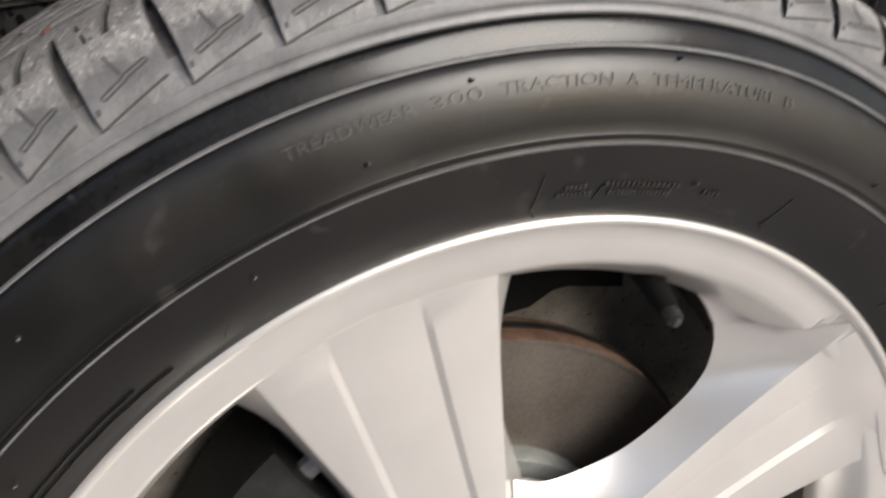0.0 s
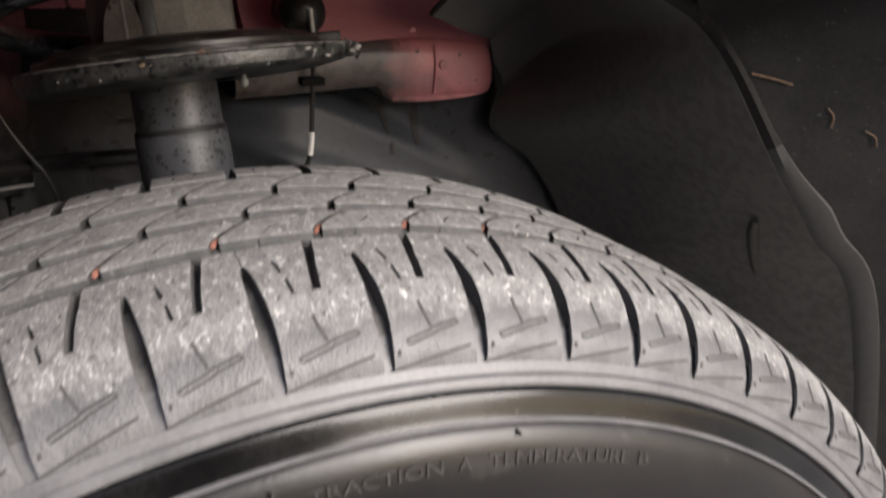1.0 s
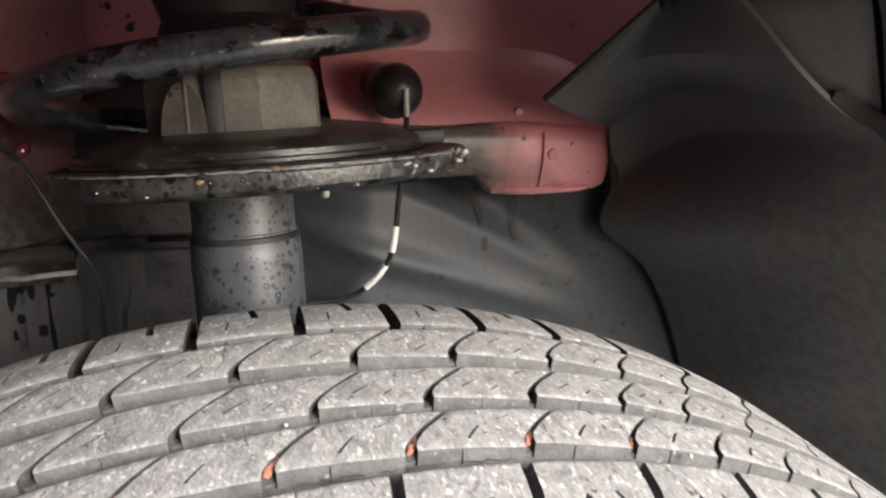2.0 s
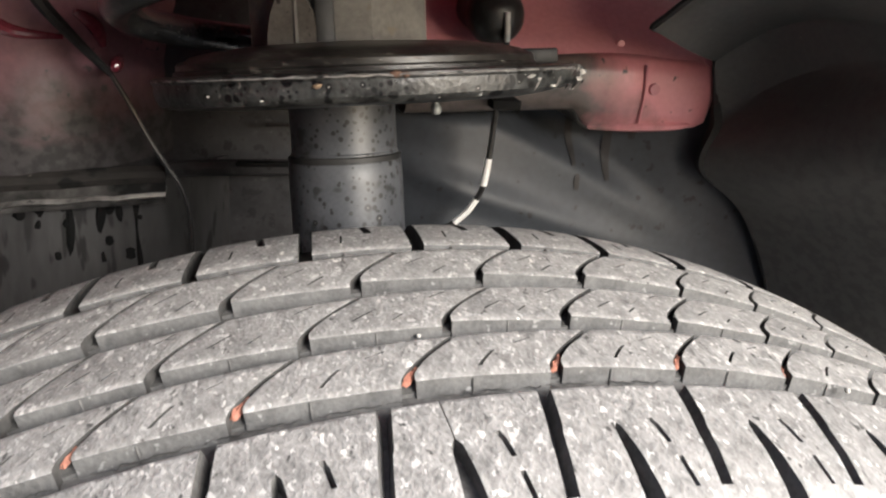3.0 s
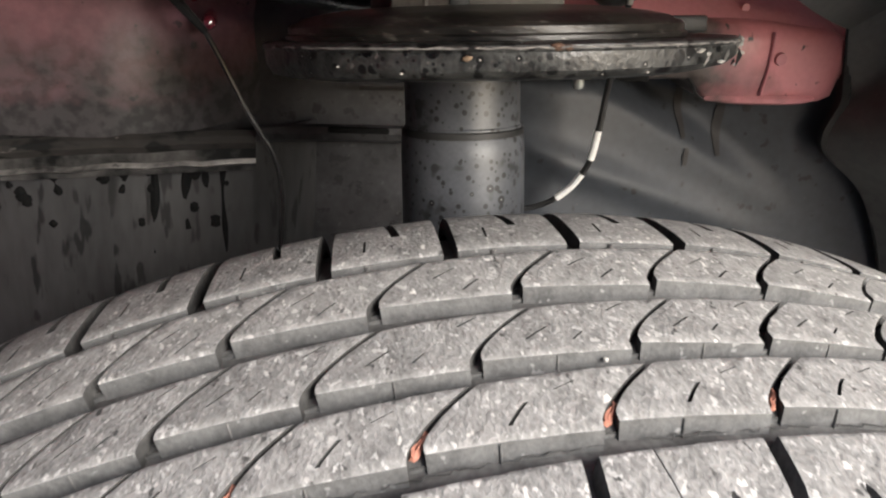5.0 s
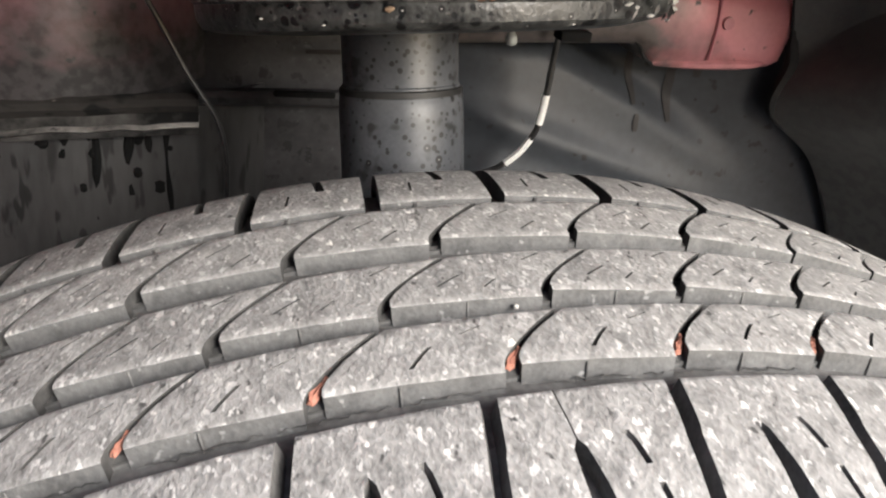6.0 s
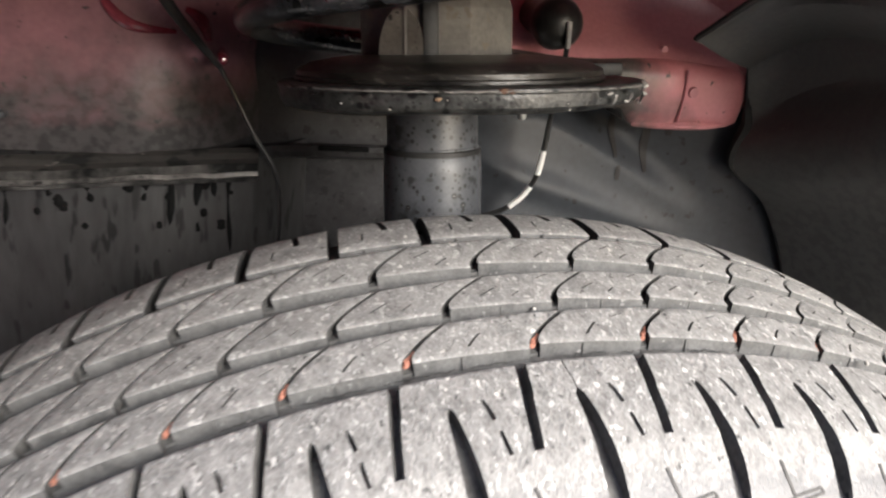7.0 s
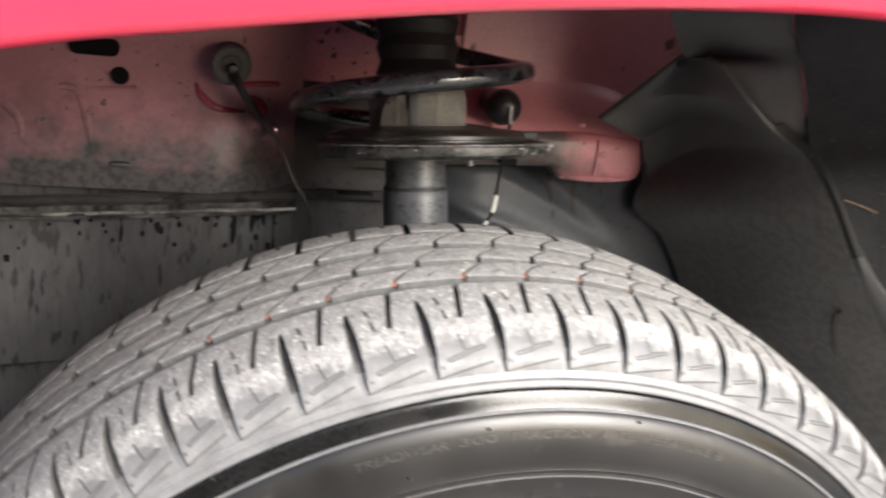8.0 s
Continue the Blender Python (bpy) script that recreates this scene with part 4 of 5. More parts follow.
def shoulder_mesh(pitch):
    """A shoulder block with its straight groove and two short cuts, and the moulded marks on its flank."""
    me = slotted("shoulder_block", -0.0029, 0.0425, 0.0, shoulder_gap, 0, pitch,
                 [(0.597, 0.24, 0.40, 1.01, 1.5, 4.2), (0.28, -0.09, 0.40, 0.525, 0.6, 3, 0.625, 0.75)], 28, hook=0,
                 mats=(M_TREAD_EDGE, M_SHOULDER, M_LINE, M_FLANK, M_GROOVE), base=lambda y: 0.0045 if y > 0.004 else 0.0012)
    for p in me.polygons:
        if p.material_index == 4 and p.center.y < 0.0035:
            p.material_index = 1
    k = pitch / 5.9
    # dark raised ribbons paint the shade that engraved lines would hold
    marks = joined(ribbon([(2.4, 0.0078), (2.55, 0.0052), (2.8, 0.0022)], 0.0008, k), ribbon([(1.2, 0.0002), (2.7, 0.0015), (2.9, 0.0020), (4.4, 0.0031)], 0.0007, k),
                   ribbon([(1.35, -0.0006), (2.9, 0.0008), (3.1, 0.0012), (4.55, 0.0024)], 0.0007, k), ribbon([(1.2, 0.0002), (1.35, -0.0006)], 0.0005, k), ribbon([(4.4, 0.0031), (4.55, 0.0024)], 0.0005, k),
                   ribbon([(0.25, -0.00295), (2.5, -0.0024), (5.1, -0.0016)], 0.0007, k),
                   ribbon([(0.66, -0.0020), (0.70, -0.0013)], 0.0009, k))
    me2 = mesh("shoulder_block", [q.co for q in me.vertices] + marks[0], [tuple(p.vertices) for p in me.polygons] + [tuple(q + len(me.vertices) for q in f) for f in marks[1]],
               [M_TREAD_EDGE, M_SHOULDER, M_LINE, M_FLANK, M_GROOVE], [p.material_index for p in me.polygons] + [2] * len(marks[1]), sharp=40)
    return me2


BLOCKS = {}
PARTS_FROM, PARTS_TO = -75.0, 62.0
rest = []
for kind, angles in SLOTS.items():
    for s0, s1 in zip(angles, angles[1:] + [angles[0] + 360]):
        size, ang = round(s1 - s0, 1), s0 if s0 <= 180 else s0 - 360
        if (kind, size) not in BLOCKS:
            BLOCKS[kind, size] = shoulder_mesh(size) if kind == "shoulder_block" else ordinary_block(kind, size)
        me, turn = BLOCKS[kind, size], Matrix.Rotation(radians(ang), 4, "Y")
        if PARTS_FROM < ang < PARTS_TO:
            ob = new(kind, me)
            ob.parent = tyre
            ob.matrix_basis = turn
        else:
            rest.append((me, turn))
rv, rf, rs = [], [], []
for me, turn in rest:
    k = len(rv)
    rv += [turn @ q.co for q in me.vertices]
    rf += [tuple(i + k for i in p.vertices) for p in me.polygons]
    rs += [(0, 3, 4)[p.material_index] if len(me.materials) == 3 else p.material_index for p in me.polygons]
far_tread = part("remaining_tread", (rv, rf), [M_TREAD, M_SHOULDER, M_LINE, M_FLANK, M_GROOVE], tyre, slots=rs)
tagged(far_tread, kind="stuff")

# orange paint left on the floor of the fourth rib's slots
for s0, big in zip(SLOTS["rib_block"][3:11], (0.35, 0.45, 0.6, 1.0, 1.0, 0.95, 0.9, 0.5)):
    patch = []
    for q in range(7):
        y = 0.0505 + 0.0048 * q / 6 * (0.5 + 0.5 * big)
        v = (y - 0.049) / 0.0156
        mid = 2.5 * max(0.0, (v - 0.08) / 0.92) ** 1.4
        half = 0.27 * (1 - 0.5 * v) * (0.45 + 0.55 * big) * (1 - 0.35 * abs(q - 3) / 3)
        patch.append([at(s0 + mid - 0.05 + half * w + 0.05 * noise.noise(Vector((s0, q * 0.7, w))), y, surf_r(y) - 0.0021 + 0.0006 * abs(w) - 0.0002 * noise.noise(Vector((s0, q, w * 3)))) for w in (-1.0, -0.5, 0.0, 0.5, 1.0)])
    part("paint_mark", sheet(patch, -0.0012), M_MARK, tyre, "orange paint mark in a tread slot")

# cracks along the foot of the fourth rib
for a0, a1 in ((-19.6, -17.2), (-16.0, -12.6), (-12.2, -8.8), (-8.3, -5.2), (-3.9, -1.1), (-0.6, 2.3), (2.9, 5.4)):
    n = int((a1 - a0) * 7)
    line = [at(a0 + (a1 - a0) * k / n, 0.0482 - 0.0010 * ((a0 + (a1 - a0) * k / n) % 1.0), surf_r(0.048) - 0.0031 + 0.0005 * noise.noise(Vector((a0 + k * 0.6, 0, 0)))) for k in range(n + 1)]
    part("rubber_crack", tube(line, lambda q: 0.00016 * math.sin(math.pi * min(1, max(0.05, q))) ** 0.5 * (0.7 + 0.6 * noise.noise(Vector((q * 23, 3, 1)))) + 0.00004, straight=True, seg=5), M_SLOT, tyre)

# shallow moulded notches down the flanks of the ribs
for kind, y0, share, thick in (("far_shoulder_block", 0.1192, 0.34, 0.0007), ("rib_block", 0.0490, 0.42, 0.00022), ("centre_block", 0.0701, 0.5, 0.00022)):
    for s0, s1 in zip(SLOTS[kind][1:12], SLOTS[kind][2:13]):
        a, r = s0 + share * (s1 - s0), surf_r(y0)
        part("flank_notch", tube([at(a, y0 - 0.0001, r - 0.0006), at(a, y0 - 0.0004, r - 0.002), at(a, y0 - 0.0007, r - 0.0042)], thick, 4, 6), M_GROOVE, tyre)

# grit stuck in the tread
for a, y, r in ((-3.75, 0.0682, 0.0006), (-20.2, 0.0222, 0.0008), (14.1, 0.0462, 0.0008)):
    bm = bmesh.new()
    bmesh.ops.create_icosphere(bm, subdivisions=1, radius=r)
    c = at(a, y, surf_r(y) + (0.0002 if y < 0.06 else -0.0015))
    geo = [q.co * (1 + 0.3 * noise.noise(q.co * 900)) + c for q in bm.verts], [tuple(w.index for w in fc.verts) for fc in bm.faces]
    bm.free()
    part("grit", geo, M_STONE, tyre, sharp=180)


# moulded lettering
def wall_y(r):
    outer = [(q, w) for w, q in PROFILE[2:26]]
    for (r0, y0), (r1, y1) in zip(outer, outer[1:]):
        if r0 <= r <= r1 and r1 > r0:
            return y0 + (y1 - y0) * (r - r0) / (r1 - r0)
    return outer[-1][1]


def on_wall(theta, r, lift=0.0):
    return at(theta + 0.65, wall_y(r) - lift, r)


def letters(text, a0, a1, r0, height, lift):
    """Text bent round the wheel from a0 to a1 degrees on the side wall, raised a little."""
    cu = bpy.data.curves.new("letters", "FONT")
    cu.body, cu.size, cu.extrude, cu.resolution_u = text, 1.0, 0.0, 3
    tmp = new("letters", cu)
    bpy.context.view_layer.update()
    me = tmp.evaluated_get(bpy.context.evaluated_depsgraph_get()).to_mesh()
    co = [q.co.copy() for q in me.vertices]
    fc = [tuple(p.vertices) for p in me.polygons]
    tmp.to_mesh_clear()
    bpy.data.objects.remove(tmp)
    bpy.data.curves.remove(cu)
    w, x0 = max(q.x for q in co) - min(q.x for q in co), min(q.x for q in co)
    top = [on_wall(a0 + (a1 - a0) * (q.x - x0) / w, r0 + height * q.y / 0.7, lift) for q in co]
    low = [p + Vector((0, lift + 0.0004, 0)) for p in top]
    n = len(co)
    count = {}
    for f in fc:
        for i in range(len(f)):
            e = (f[i], f[(i + 1) % len(f)])
            count[tuple(sorted(e))] = count.get(tuple(sorted(e)), 0) + 1
    f = fc + [(b, a, a + n, b + n) for q in fc for a, b in ((q[i], q[(i + 1) % len(q)]) for i in range(len(q))) if count[tuple(sorted((a, b)))] == 1]
    return top + low, f


for text, a0, a1 in (("TREADWEAR", -19.1, -10.4), ("300", -9.3, -5.7), ("TRACTION", -4.5, 3.7), ("A", 4.75, 5.65), ("TEMPERATURE", 6.8, 17.7), ("B", 18.6, 19.5)):
    part("lettering", letters(text, a0, a1, 0.2667, 0.0036, 0.0005), M_LETTER, tyre, "raised rubber lettering", sharp=30)


def bar(a0, a1, r0, r1, lift=0.0004, n=6):
    """A raised bar on the side wall from (a0, r0) to (a1, r1), width by the radii where the angles differ."""
    return sheet([[on_wall(a0 + (a1 - a0) * i / n, r, lift) for r in (r0, r1)] for i in range(n + 1)], 0.0006)


def slash(a0, r0, a1, r1, width, lift=0.0005, n=8):
    rows = []
    for i in range(n + 1):
        a, r = a0 + (a1 - a0) * i / n, r0 + (r1 - r0) * i / n
        da = math.degrees(width / 2 / r)
        rows.append([on_wall(a - da, r, -0.0003), on_wall(a - da * 0.6, r, lift), on_wall(a + da * 0.6, r, lift), on_wall(a + da, r, -0.0003)])
    return grid(rows)


small = [(0.3 + 0.42 * k, 0.25, 0.2283) for k in range(8)] + [(0.9 + 0.42 * k, 0.25, 0.2312) for k in range(5)] + [(5.2 + 0.42 * k, 0.27, 0.2283) for k in range(15)] + [(4.6 + 0.5 * k, 0.27, 0.2318) for k in range(15)] + [(14.6 + 0.5 * k, 0.3, 0.2305) for k in range(4)]
part("small_print", joined(*[bar(a, a + w, r, r + 0.0017, 0.0003, 1) for a, w, r in small]), M_LETTER, tyre, "tiny unreadable moulded print")
for a0, r0, a1, r1 in ((-1.6, 0.2222, -1.2, 0.2385), (4.1, 0.2262, 4.4, 0.232), (23.6, 0.2222, 24.1, 0.2378), (45.2, 0.2240, 45.6, 0.2370), (-29.0, 0.2235, -28.2, 0.2275)):
    part("moulded_slash", slash(a0, r0, a1, r1, 0.0007), M_LETTER, tyre)
for a, r in ((-14.45, 0.2577), (31.0, 0.2557), (8.75, 0.2752), (-37.9, 0.2668), (-46.9, 0.238), (-24.5, 0.2395), (13.2, 0.234), (-6.5, 0.2725), (52.0, 0.256), (-60.0, 0.2577)):
    c = on_wall(a, r)
    part("vent_nib", tube([c + Vector((0, 0.001, 0)), c + Vector((0.0002, -0.0008, 0)), c + Vector((0.0006, -0.0022, 0.0006))], lambda q: 0.0009 - 0.0005 * q, 4, 6), M_LETTER, tyre)
for a0, a1, r in ((-58, -33, 0.2262), (-56, -36, 0.2295)):
    part("bead_ridge", sheet([[on_wall(a, r + dr + 0.0001 * math.sin(a * 1.7), 0.0004) for dr in (0, 0.0009)] for a in [a0 + 0.5 * k for k in range(int((a1 - a0) * 2))]], 0.0006), M_WALL, tyre)

# ---- wheel: rim ----
RING = [(0.2125, 0.150), (0.2105, 0.02), (0.2118, 0.0135), (0.2165, 0.0115), (0.2185, 0.0085), (0.2190, 0.0040), (0.2185, 0.0005), (0.2172, -0.0015), (0.2158, -0.0020), (0.2146, -0.0013), (0.2138, 0.0004), (0.2126, 0.0015),
        (0.206, 0.0030), (0.199, 0.0046), (0.1968, 0.0058), (0.1948, 0.0085), (0.1905, 0.0150), (0.1862, 0.0240), (0.1843, 0.0300), (0.1845, 0.0345), (0.190, 0.06), (0.198, 0.12), (0.2, 0.150)]
APEX, FACE_END, WINDOW_CORNER = Vector((-0.0432, 0.0004, 0.2092)), Vector((-0.0338, 0.0080, 0.1800)), Vector((-0.0647, 0.030, 0.1640))     # corners of the broad flank, in the turn of its spoke
FLANK_N = (FACE_END - APEX).cross(WINDOW_CORNER - APEX)


def hollowed(p):
    """The ring gives way where the broad flank of the spoke beside the valve runs out to the lip."""
    q = Matrix.Rotation(radians(-58.5), 3, "Y") @ Vector(p)
    if not 0.17 < q.z < 0.2092 or q.y > 0.034:
        return p
    k = (APEX.z - q.z) / (APEX.z - WINDOW_CORNER.z)
    crease = APEX.x + (WINDOW_CORNER.x - APEX.x) * k - 0.0008
    face = APEX.x + (FACE_END.x - APEX.x) * min(1, (APEX.z - q.z) / (APEX.z - FACE_END.z)) + 0.0008
    if not crease < q.x < face:
        return p
    deep = APEX.y - (FLANK_N.x * (q.x - APEX.x) + FLANK_N.z * (q.z - APEX.z)) / FLANK_N.y + 0.0012
    return (p[0], max(p[1], deep), p[2])


ring_v, ring_f = lathe(RING, (0, 0, 0), "y", 960, closed=True)
rim = part("rim", ([hollowed(p) for p in ring_v], ring_f), M_ALLOY, wheel, "silver painted alloy rim", slots=[1 if 19 <= j <= 22 else 0 for j in range(len(RING)) for k in range(960)], sharp=50)
rim.data.materials.append(M_BARREL)


def spoke_mesh(valve=False):
    """One wide spoke pointing up: a raised middle panel between two steps, flat sides, sloping flanks."""
    rows = []
    for i in range(25):
        q = i / 24
        rho = 0.045 + ((0.2125 if valve else 0.2065) - 0.045) * q
        w = 0.0165 + 0.0310 * max(0, (rho - 0.06) / 0.14) ** 0.85
        w += 0.012 * max(0, (rho - 0.188) / 0.0185) ** 2
        wl = 0.0258 + 0.1005 * (rho - 0.0957) if valve else w
        yf = 0.0045 + 0.0085 * (1 - q) + 0.004 * math.sin(math.pi * q) - (0.0040 * max(0, (rho - 0.19) / 0.0225) ** 0.8 if valve else 0)
        room = math.sqrt(max(1e-6, 0.1985 ** 2 - rho ** 2)) if rho < 0.195 else 0.03
        br = max(w + 0.008, min(max(w + 0.011, 0.039) + 0.005 * max(0, (rho - 0.138) / 0.026) ** 2, max(room, w + 0.008)))
        bl = wl + 0.004 if valve else br
        c0, c1 = (-0.0165 - 0.002 * q, 0.0065 + 0.0105 * q) if not valve else (-0.0085 - 0.003 * q, 0.0070 + 0.0060 * q)
        rise = -0.0019 * min(1, max(0, (0.196 - rho) / 0.012))
        d0, d1, d2 = (0.0030, 0.0025, 0.002) if valve else (0.040, 0.030, 0.0085)
        prof_ = [(-bl if not valve else -wl + 0.004, yf + d0), (-bl if not valve else -wl + 0.002, yf + d1), (-wl - 0.3 * (bl - wl) if not valve else -wl, yf + d2), (-wl - 0.0004, yf + 0.0005), (-wl + 0.0008, yf), (c0 - 0.0030, yf - 0.0001), (c0 - 0.0003, yf - rise), (c0 + 0.0010, yf - rise - 0.0002), ((c0 + c1) / 2, yf - rise - 0.0004),
                 (c1 - 0.0010, yf - rise - 0.0002), (c1 + 0.0003, yf - rise), (c1 + 0.0030, yf - 0.0001), (w - 0.0008, yf), (w + 0.0004, yf + 0.0005), (w + 0.3 * (br - w), yf + 0.0085), (br, yf + 0.030), (br, yf + 0.040)]
        rows.append([(x, y, math.sqrt(max(1e-6, rho * rho - (x * x if q > 0.93 else 0)))) for x, y in prof_])
    geo = grid(rows)
    if valve:
        # broad flat flank from the face's edge down to the rounded window, and the web that runs into the ring
        edge = smooth_line([(-0.040, 0.0140, 0.030), (-0.0215, 0.0135, 0.055), (-0.0258, 0.0118, 0.0957), (-0.0307, 0.0102, 0.1433), (-0.0338, 0.0080, 0.1800), (-0.0385, 0.0036, 0.1970), (-0.0432, 0.0004, 0.2092)], 40)
        hole = smooth_line([(-0.0650, 0.030, 0.0506), (-0.0500, 0.030, 0.0640), (-0.0382, 0.030, 0.0971), (-0.0385, 0.030, 0.1300), (-0.0440, 0.030, 0.1486), (-0.0540, 0.030, 0.1590), (-0.0647, 0.030, 0.1640)], 40)
        flank = grid([[a.lerp(b, k / 8) for k in range(9)] + [b + Vector((0.010, 0.004, 0)), b + Vector((0.022, 0.012, 0))] for a, b in zip(edge, hole)])
        ring_side = smooth_line([(-0.0432, 0.0004, 0.2092), (-0.0600, 0.0046, 0.1910), (-0.0850, 0.0046, 0.1815), (-0.1080, 0.0046, 0.1690), (-0.1260, 0.0060, 0.1545)], 24)
        hole2 = smooth_line([(-0.0647, 0.030, 0.1640), (-0.0740, 0.030, 0.1645), (-0.0850, 0.030, 0.1635), (-0.1030, 0.030, 0.1560), (-0.1200, 0.0295, 0.1400)], 24)
        web = grid([[a.lerp(b, k / 10) + Vector((0, 0.006 * math.sin(math.pi * k / 10) * (1 - abs(2 * i / 24 - 1) ** 4), 0)) for k in range(11)] + [b + Vector((0, 0.005, 0.001))] for i, (a, b) in enumerate(zip(ring_side, hole2))])
        geo = joined(geo, flank, web)
    return mesh("spoke", geo[0], geo[1], M_ALLOY, sharp=24)


spoke_data, valve_side = spoke_mesh(), spoke_mesh(True)
for a in (-16.5, 58.5, 130.5, 202.5, 274.5):
    sp = new("spoke", valve_side if a == 58.5 else spoke_data)
    sp.parent = rim
    sp.matrix_basis = Matrix.Rotation(radians(a), 4, "Y")
part("hub_face", lathe([(0.0, 0.004), (0.028, 0.004), (0.031, 0.007), (0.034, 0.012), (0.058, 0.0145), (0.066, 0.02), (0.068, 0.05), (0.0, 0.05)], (0, 0, 0), "y", 60), M_ALLOY, rim)
for k in range(5):
    a = radians(19 + 72 * k)
    part("wheel_nut", lathe([(0.0, 0.0), (0.0085, 0.0), (0.0098, 0.002), (0.0098, 0.02)], (0.05 * math.sin(a), 0.0, 0.05 * math.cos(a)), "y", 6), M_STEEL, rim)
vd = Vector((0.0641, 0.004, 0.165)) - Vector((0.0632, 0.027, 0.1765))
v0 = Vector((0.0632, 0.027, 0.1765)) - vd * 0.5
v0, vd = Matrix.Rotation(radians(0.5), 3, "Y") @ v0, Matrix.Rotation(radians(0.5), 3, "Y") @ vd
valve = part("valve_stem", tube([v0, v0 + vd * 0.5, v0 + vd * 0.9, v0 + vd * 1.32], lambda q: 0.0072 - 0.0026 * q, 14, 14), M_GAP, wheel, "black rubber valve stem")
for q in (0.7, 1.0):
    part("collar", tube([v0 + vd * q, v0 + vd * (q + 0.05)], 0.0058 - 0.0012 * q, 2, 14), M_LETTER, valve)
part("valve_cap", tube([v0 + vd * 1.3, v0 + vd * 1.46, v0 + vd * 1.53, v0 + vd * 1.55], lambda q: 0.0036 if q < 0.7 else 0.0024, 8, 10), M_BLACK, valve, "dark valve cap")
part("valve_tip", tube([v0 + vd * 1.54, v0 + vd * 1.60], 0.0020, 2, 10), M_LETTER, valve, "dull metal valve tip")

# ---- brake behind the spokes ----
brake = steered(thing("brake_assembly", (0, 0.06, 0), "worn brake disc with rusted rim behind the wheel", "brake"), (0, 0.06, 0))
disc = part("disc", lathe([(0.06, 0.052), (0.076, 0.052), (0.0775, 0.054), (0.0785, 0.0612), (0.082, 0.0615), (0.1325, 0.0615), (0.1330, 0.0609), (0.1350, 0.0609), (0.1358, 0.063), (0.1358, 0.083), (0.06, 0.083)], (0, 0, 0), "y", 120, closed=True), M_DISC, brake,
            slots=[1 if j in (7, 8) else 2 if j <= 2 else 0 for j in range(11) for k in range(120)])
disc.data.materials.append(M_RUST), disc.data.materials.append(M_HAT)
part("vent_rib", lathe([(0.1368, 0.070), (0.1375, 0.0715), (0.1375, 0.0745), (0.1368, 0.076)], (0, 0, 0), "y", 120), M_BLACK, brake)
part("splash_shield", lathe([(0.06, 0.100), (0.15, 0.098), (0.172, 0.095), (0.180, 0.090), (0.182, 0.091), (0.174, 0.097), (0.15, 0.1), (0.06, 0.102)], (0, 0, 0), "y", 96, closed=True), M_SHIELD, brake, "dusty brown-grey splash shield")
cal = []
for k in range(13):
    a = -78 + 40 * k / 12
    cal.append([at(a, y, r) for y, r in ((0.035, 0.10), (0.03, 0.115), (0.032, 0.138), (0.04, 0.148), (0.085, 0.15), (0.09, 0.14), (0.058, 0.138), (0.056, 0.10))])
cv, cf = grid(cal, close_v=True)
caliper = part("caliper", (cv, cf + [tuple(range(8)), tuple(range(len(cv) - 8, len(cv)))]), M_BLACK, brake, "black brake caliper")
part("guide_bolt", tube([at(-38, 0.045, 0.128), at(-30, 0.045, 0.13)], 0.005, 3, 8), M_STEEL, caliper)
part("bracket", plate([(0.0199, 0.082, 0.1599), (0.0584, 0.082, 0.1570), (0.0902, 0.082, 0.1497), (0.0907, 0.082, 0.1382), (0.0592, 0.082, 0.1439), (0.0516, 0.082, 0.1430), (0.0399, 0.082, 0.1364), (0.0250, 0.082, 0.1347)], (0, -1, 0), 0.006), M_GAP, brake, "black bracket of the brake")
part("hose_bracket", box((-0.125, 0.075, 0.125), (-0.108, 0.085, 0.175), 0.002), M_BLACK, brake)

# ---- suspension strut, leaning inwards at its top ----
PIVOT = Vector((-0.022, 0.225, 0.345))
LEAN_IN = Matrix.Translation(PIVOT) @ Matrix.Rotation(radians(-10.6), 4, "X") @ Matrix.Rotation(radians(-4), 4, "Y") @ Matrix.Translation(-PIVOT)


def leaned(geo):
    return [LEAN_IN @ Vector(p) for p in geo[0]], geo[1]


strut = thing("suspension_strut", tuple(LEAN_IN @ Vector((-0.022, 0.225, 0.0))), "grey suspension strut with a chipped black spring seat and coil", "suspension strut", shift=(0.001, -0.005, -0.003))
AX = (-0.0225, 0.225, 0)
part("damper_tube", leaned(lathe([(0.0215, -0.2), (0.0215, 0.3125), (0.0212, 0.3190), (0.0203, 0.3203), (0.0203, 0.3225), (0.0198, 0.3230), (0.0198, 0.345)], AX, "z", 48)), M_TUBE, strut, "grey painted damper tube with black specks")
part("tube_collar", leaned(lathe([(0.0205, 0.3193), (0.0212, 0.3197), (0.0212, 0.3215), (0.0205, 0.3220)], AX, "z", 48)), M_BLACK, strut)
part("hose_tab", leaned(box((-0.0465, 0.212, 0.256), (-0.0440, 0.224, 0.270), 0.0008)), M_BLACK, strut)
SC = (-0.0135, 0.212, 0)
seat_rows = []
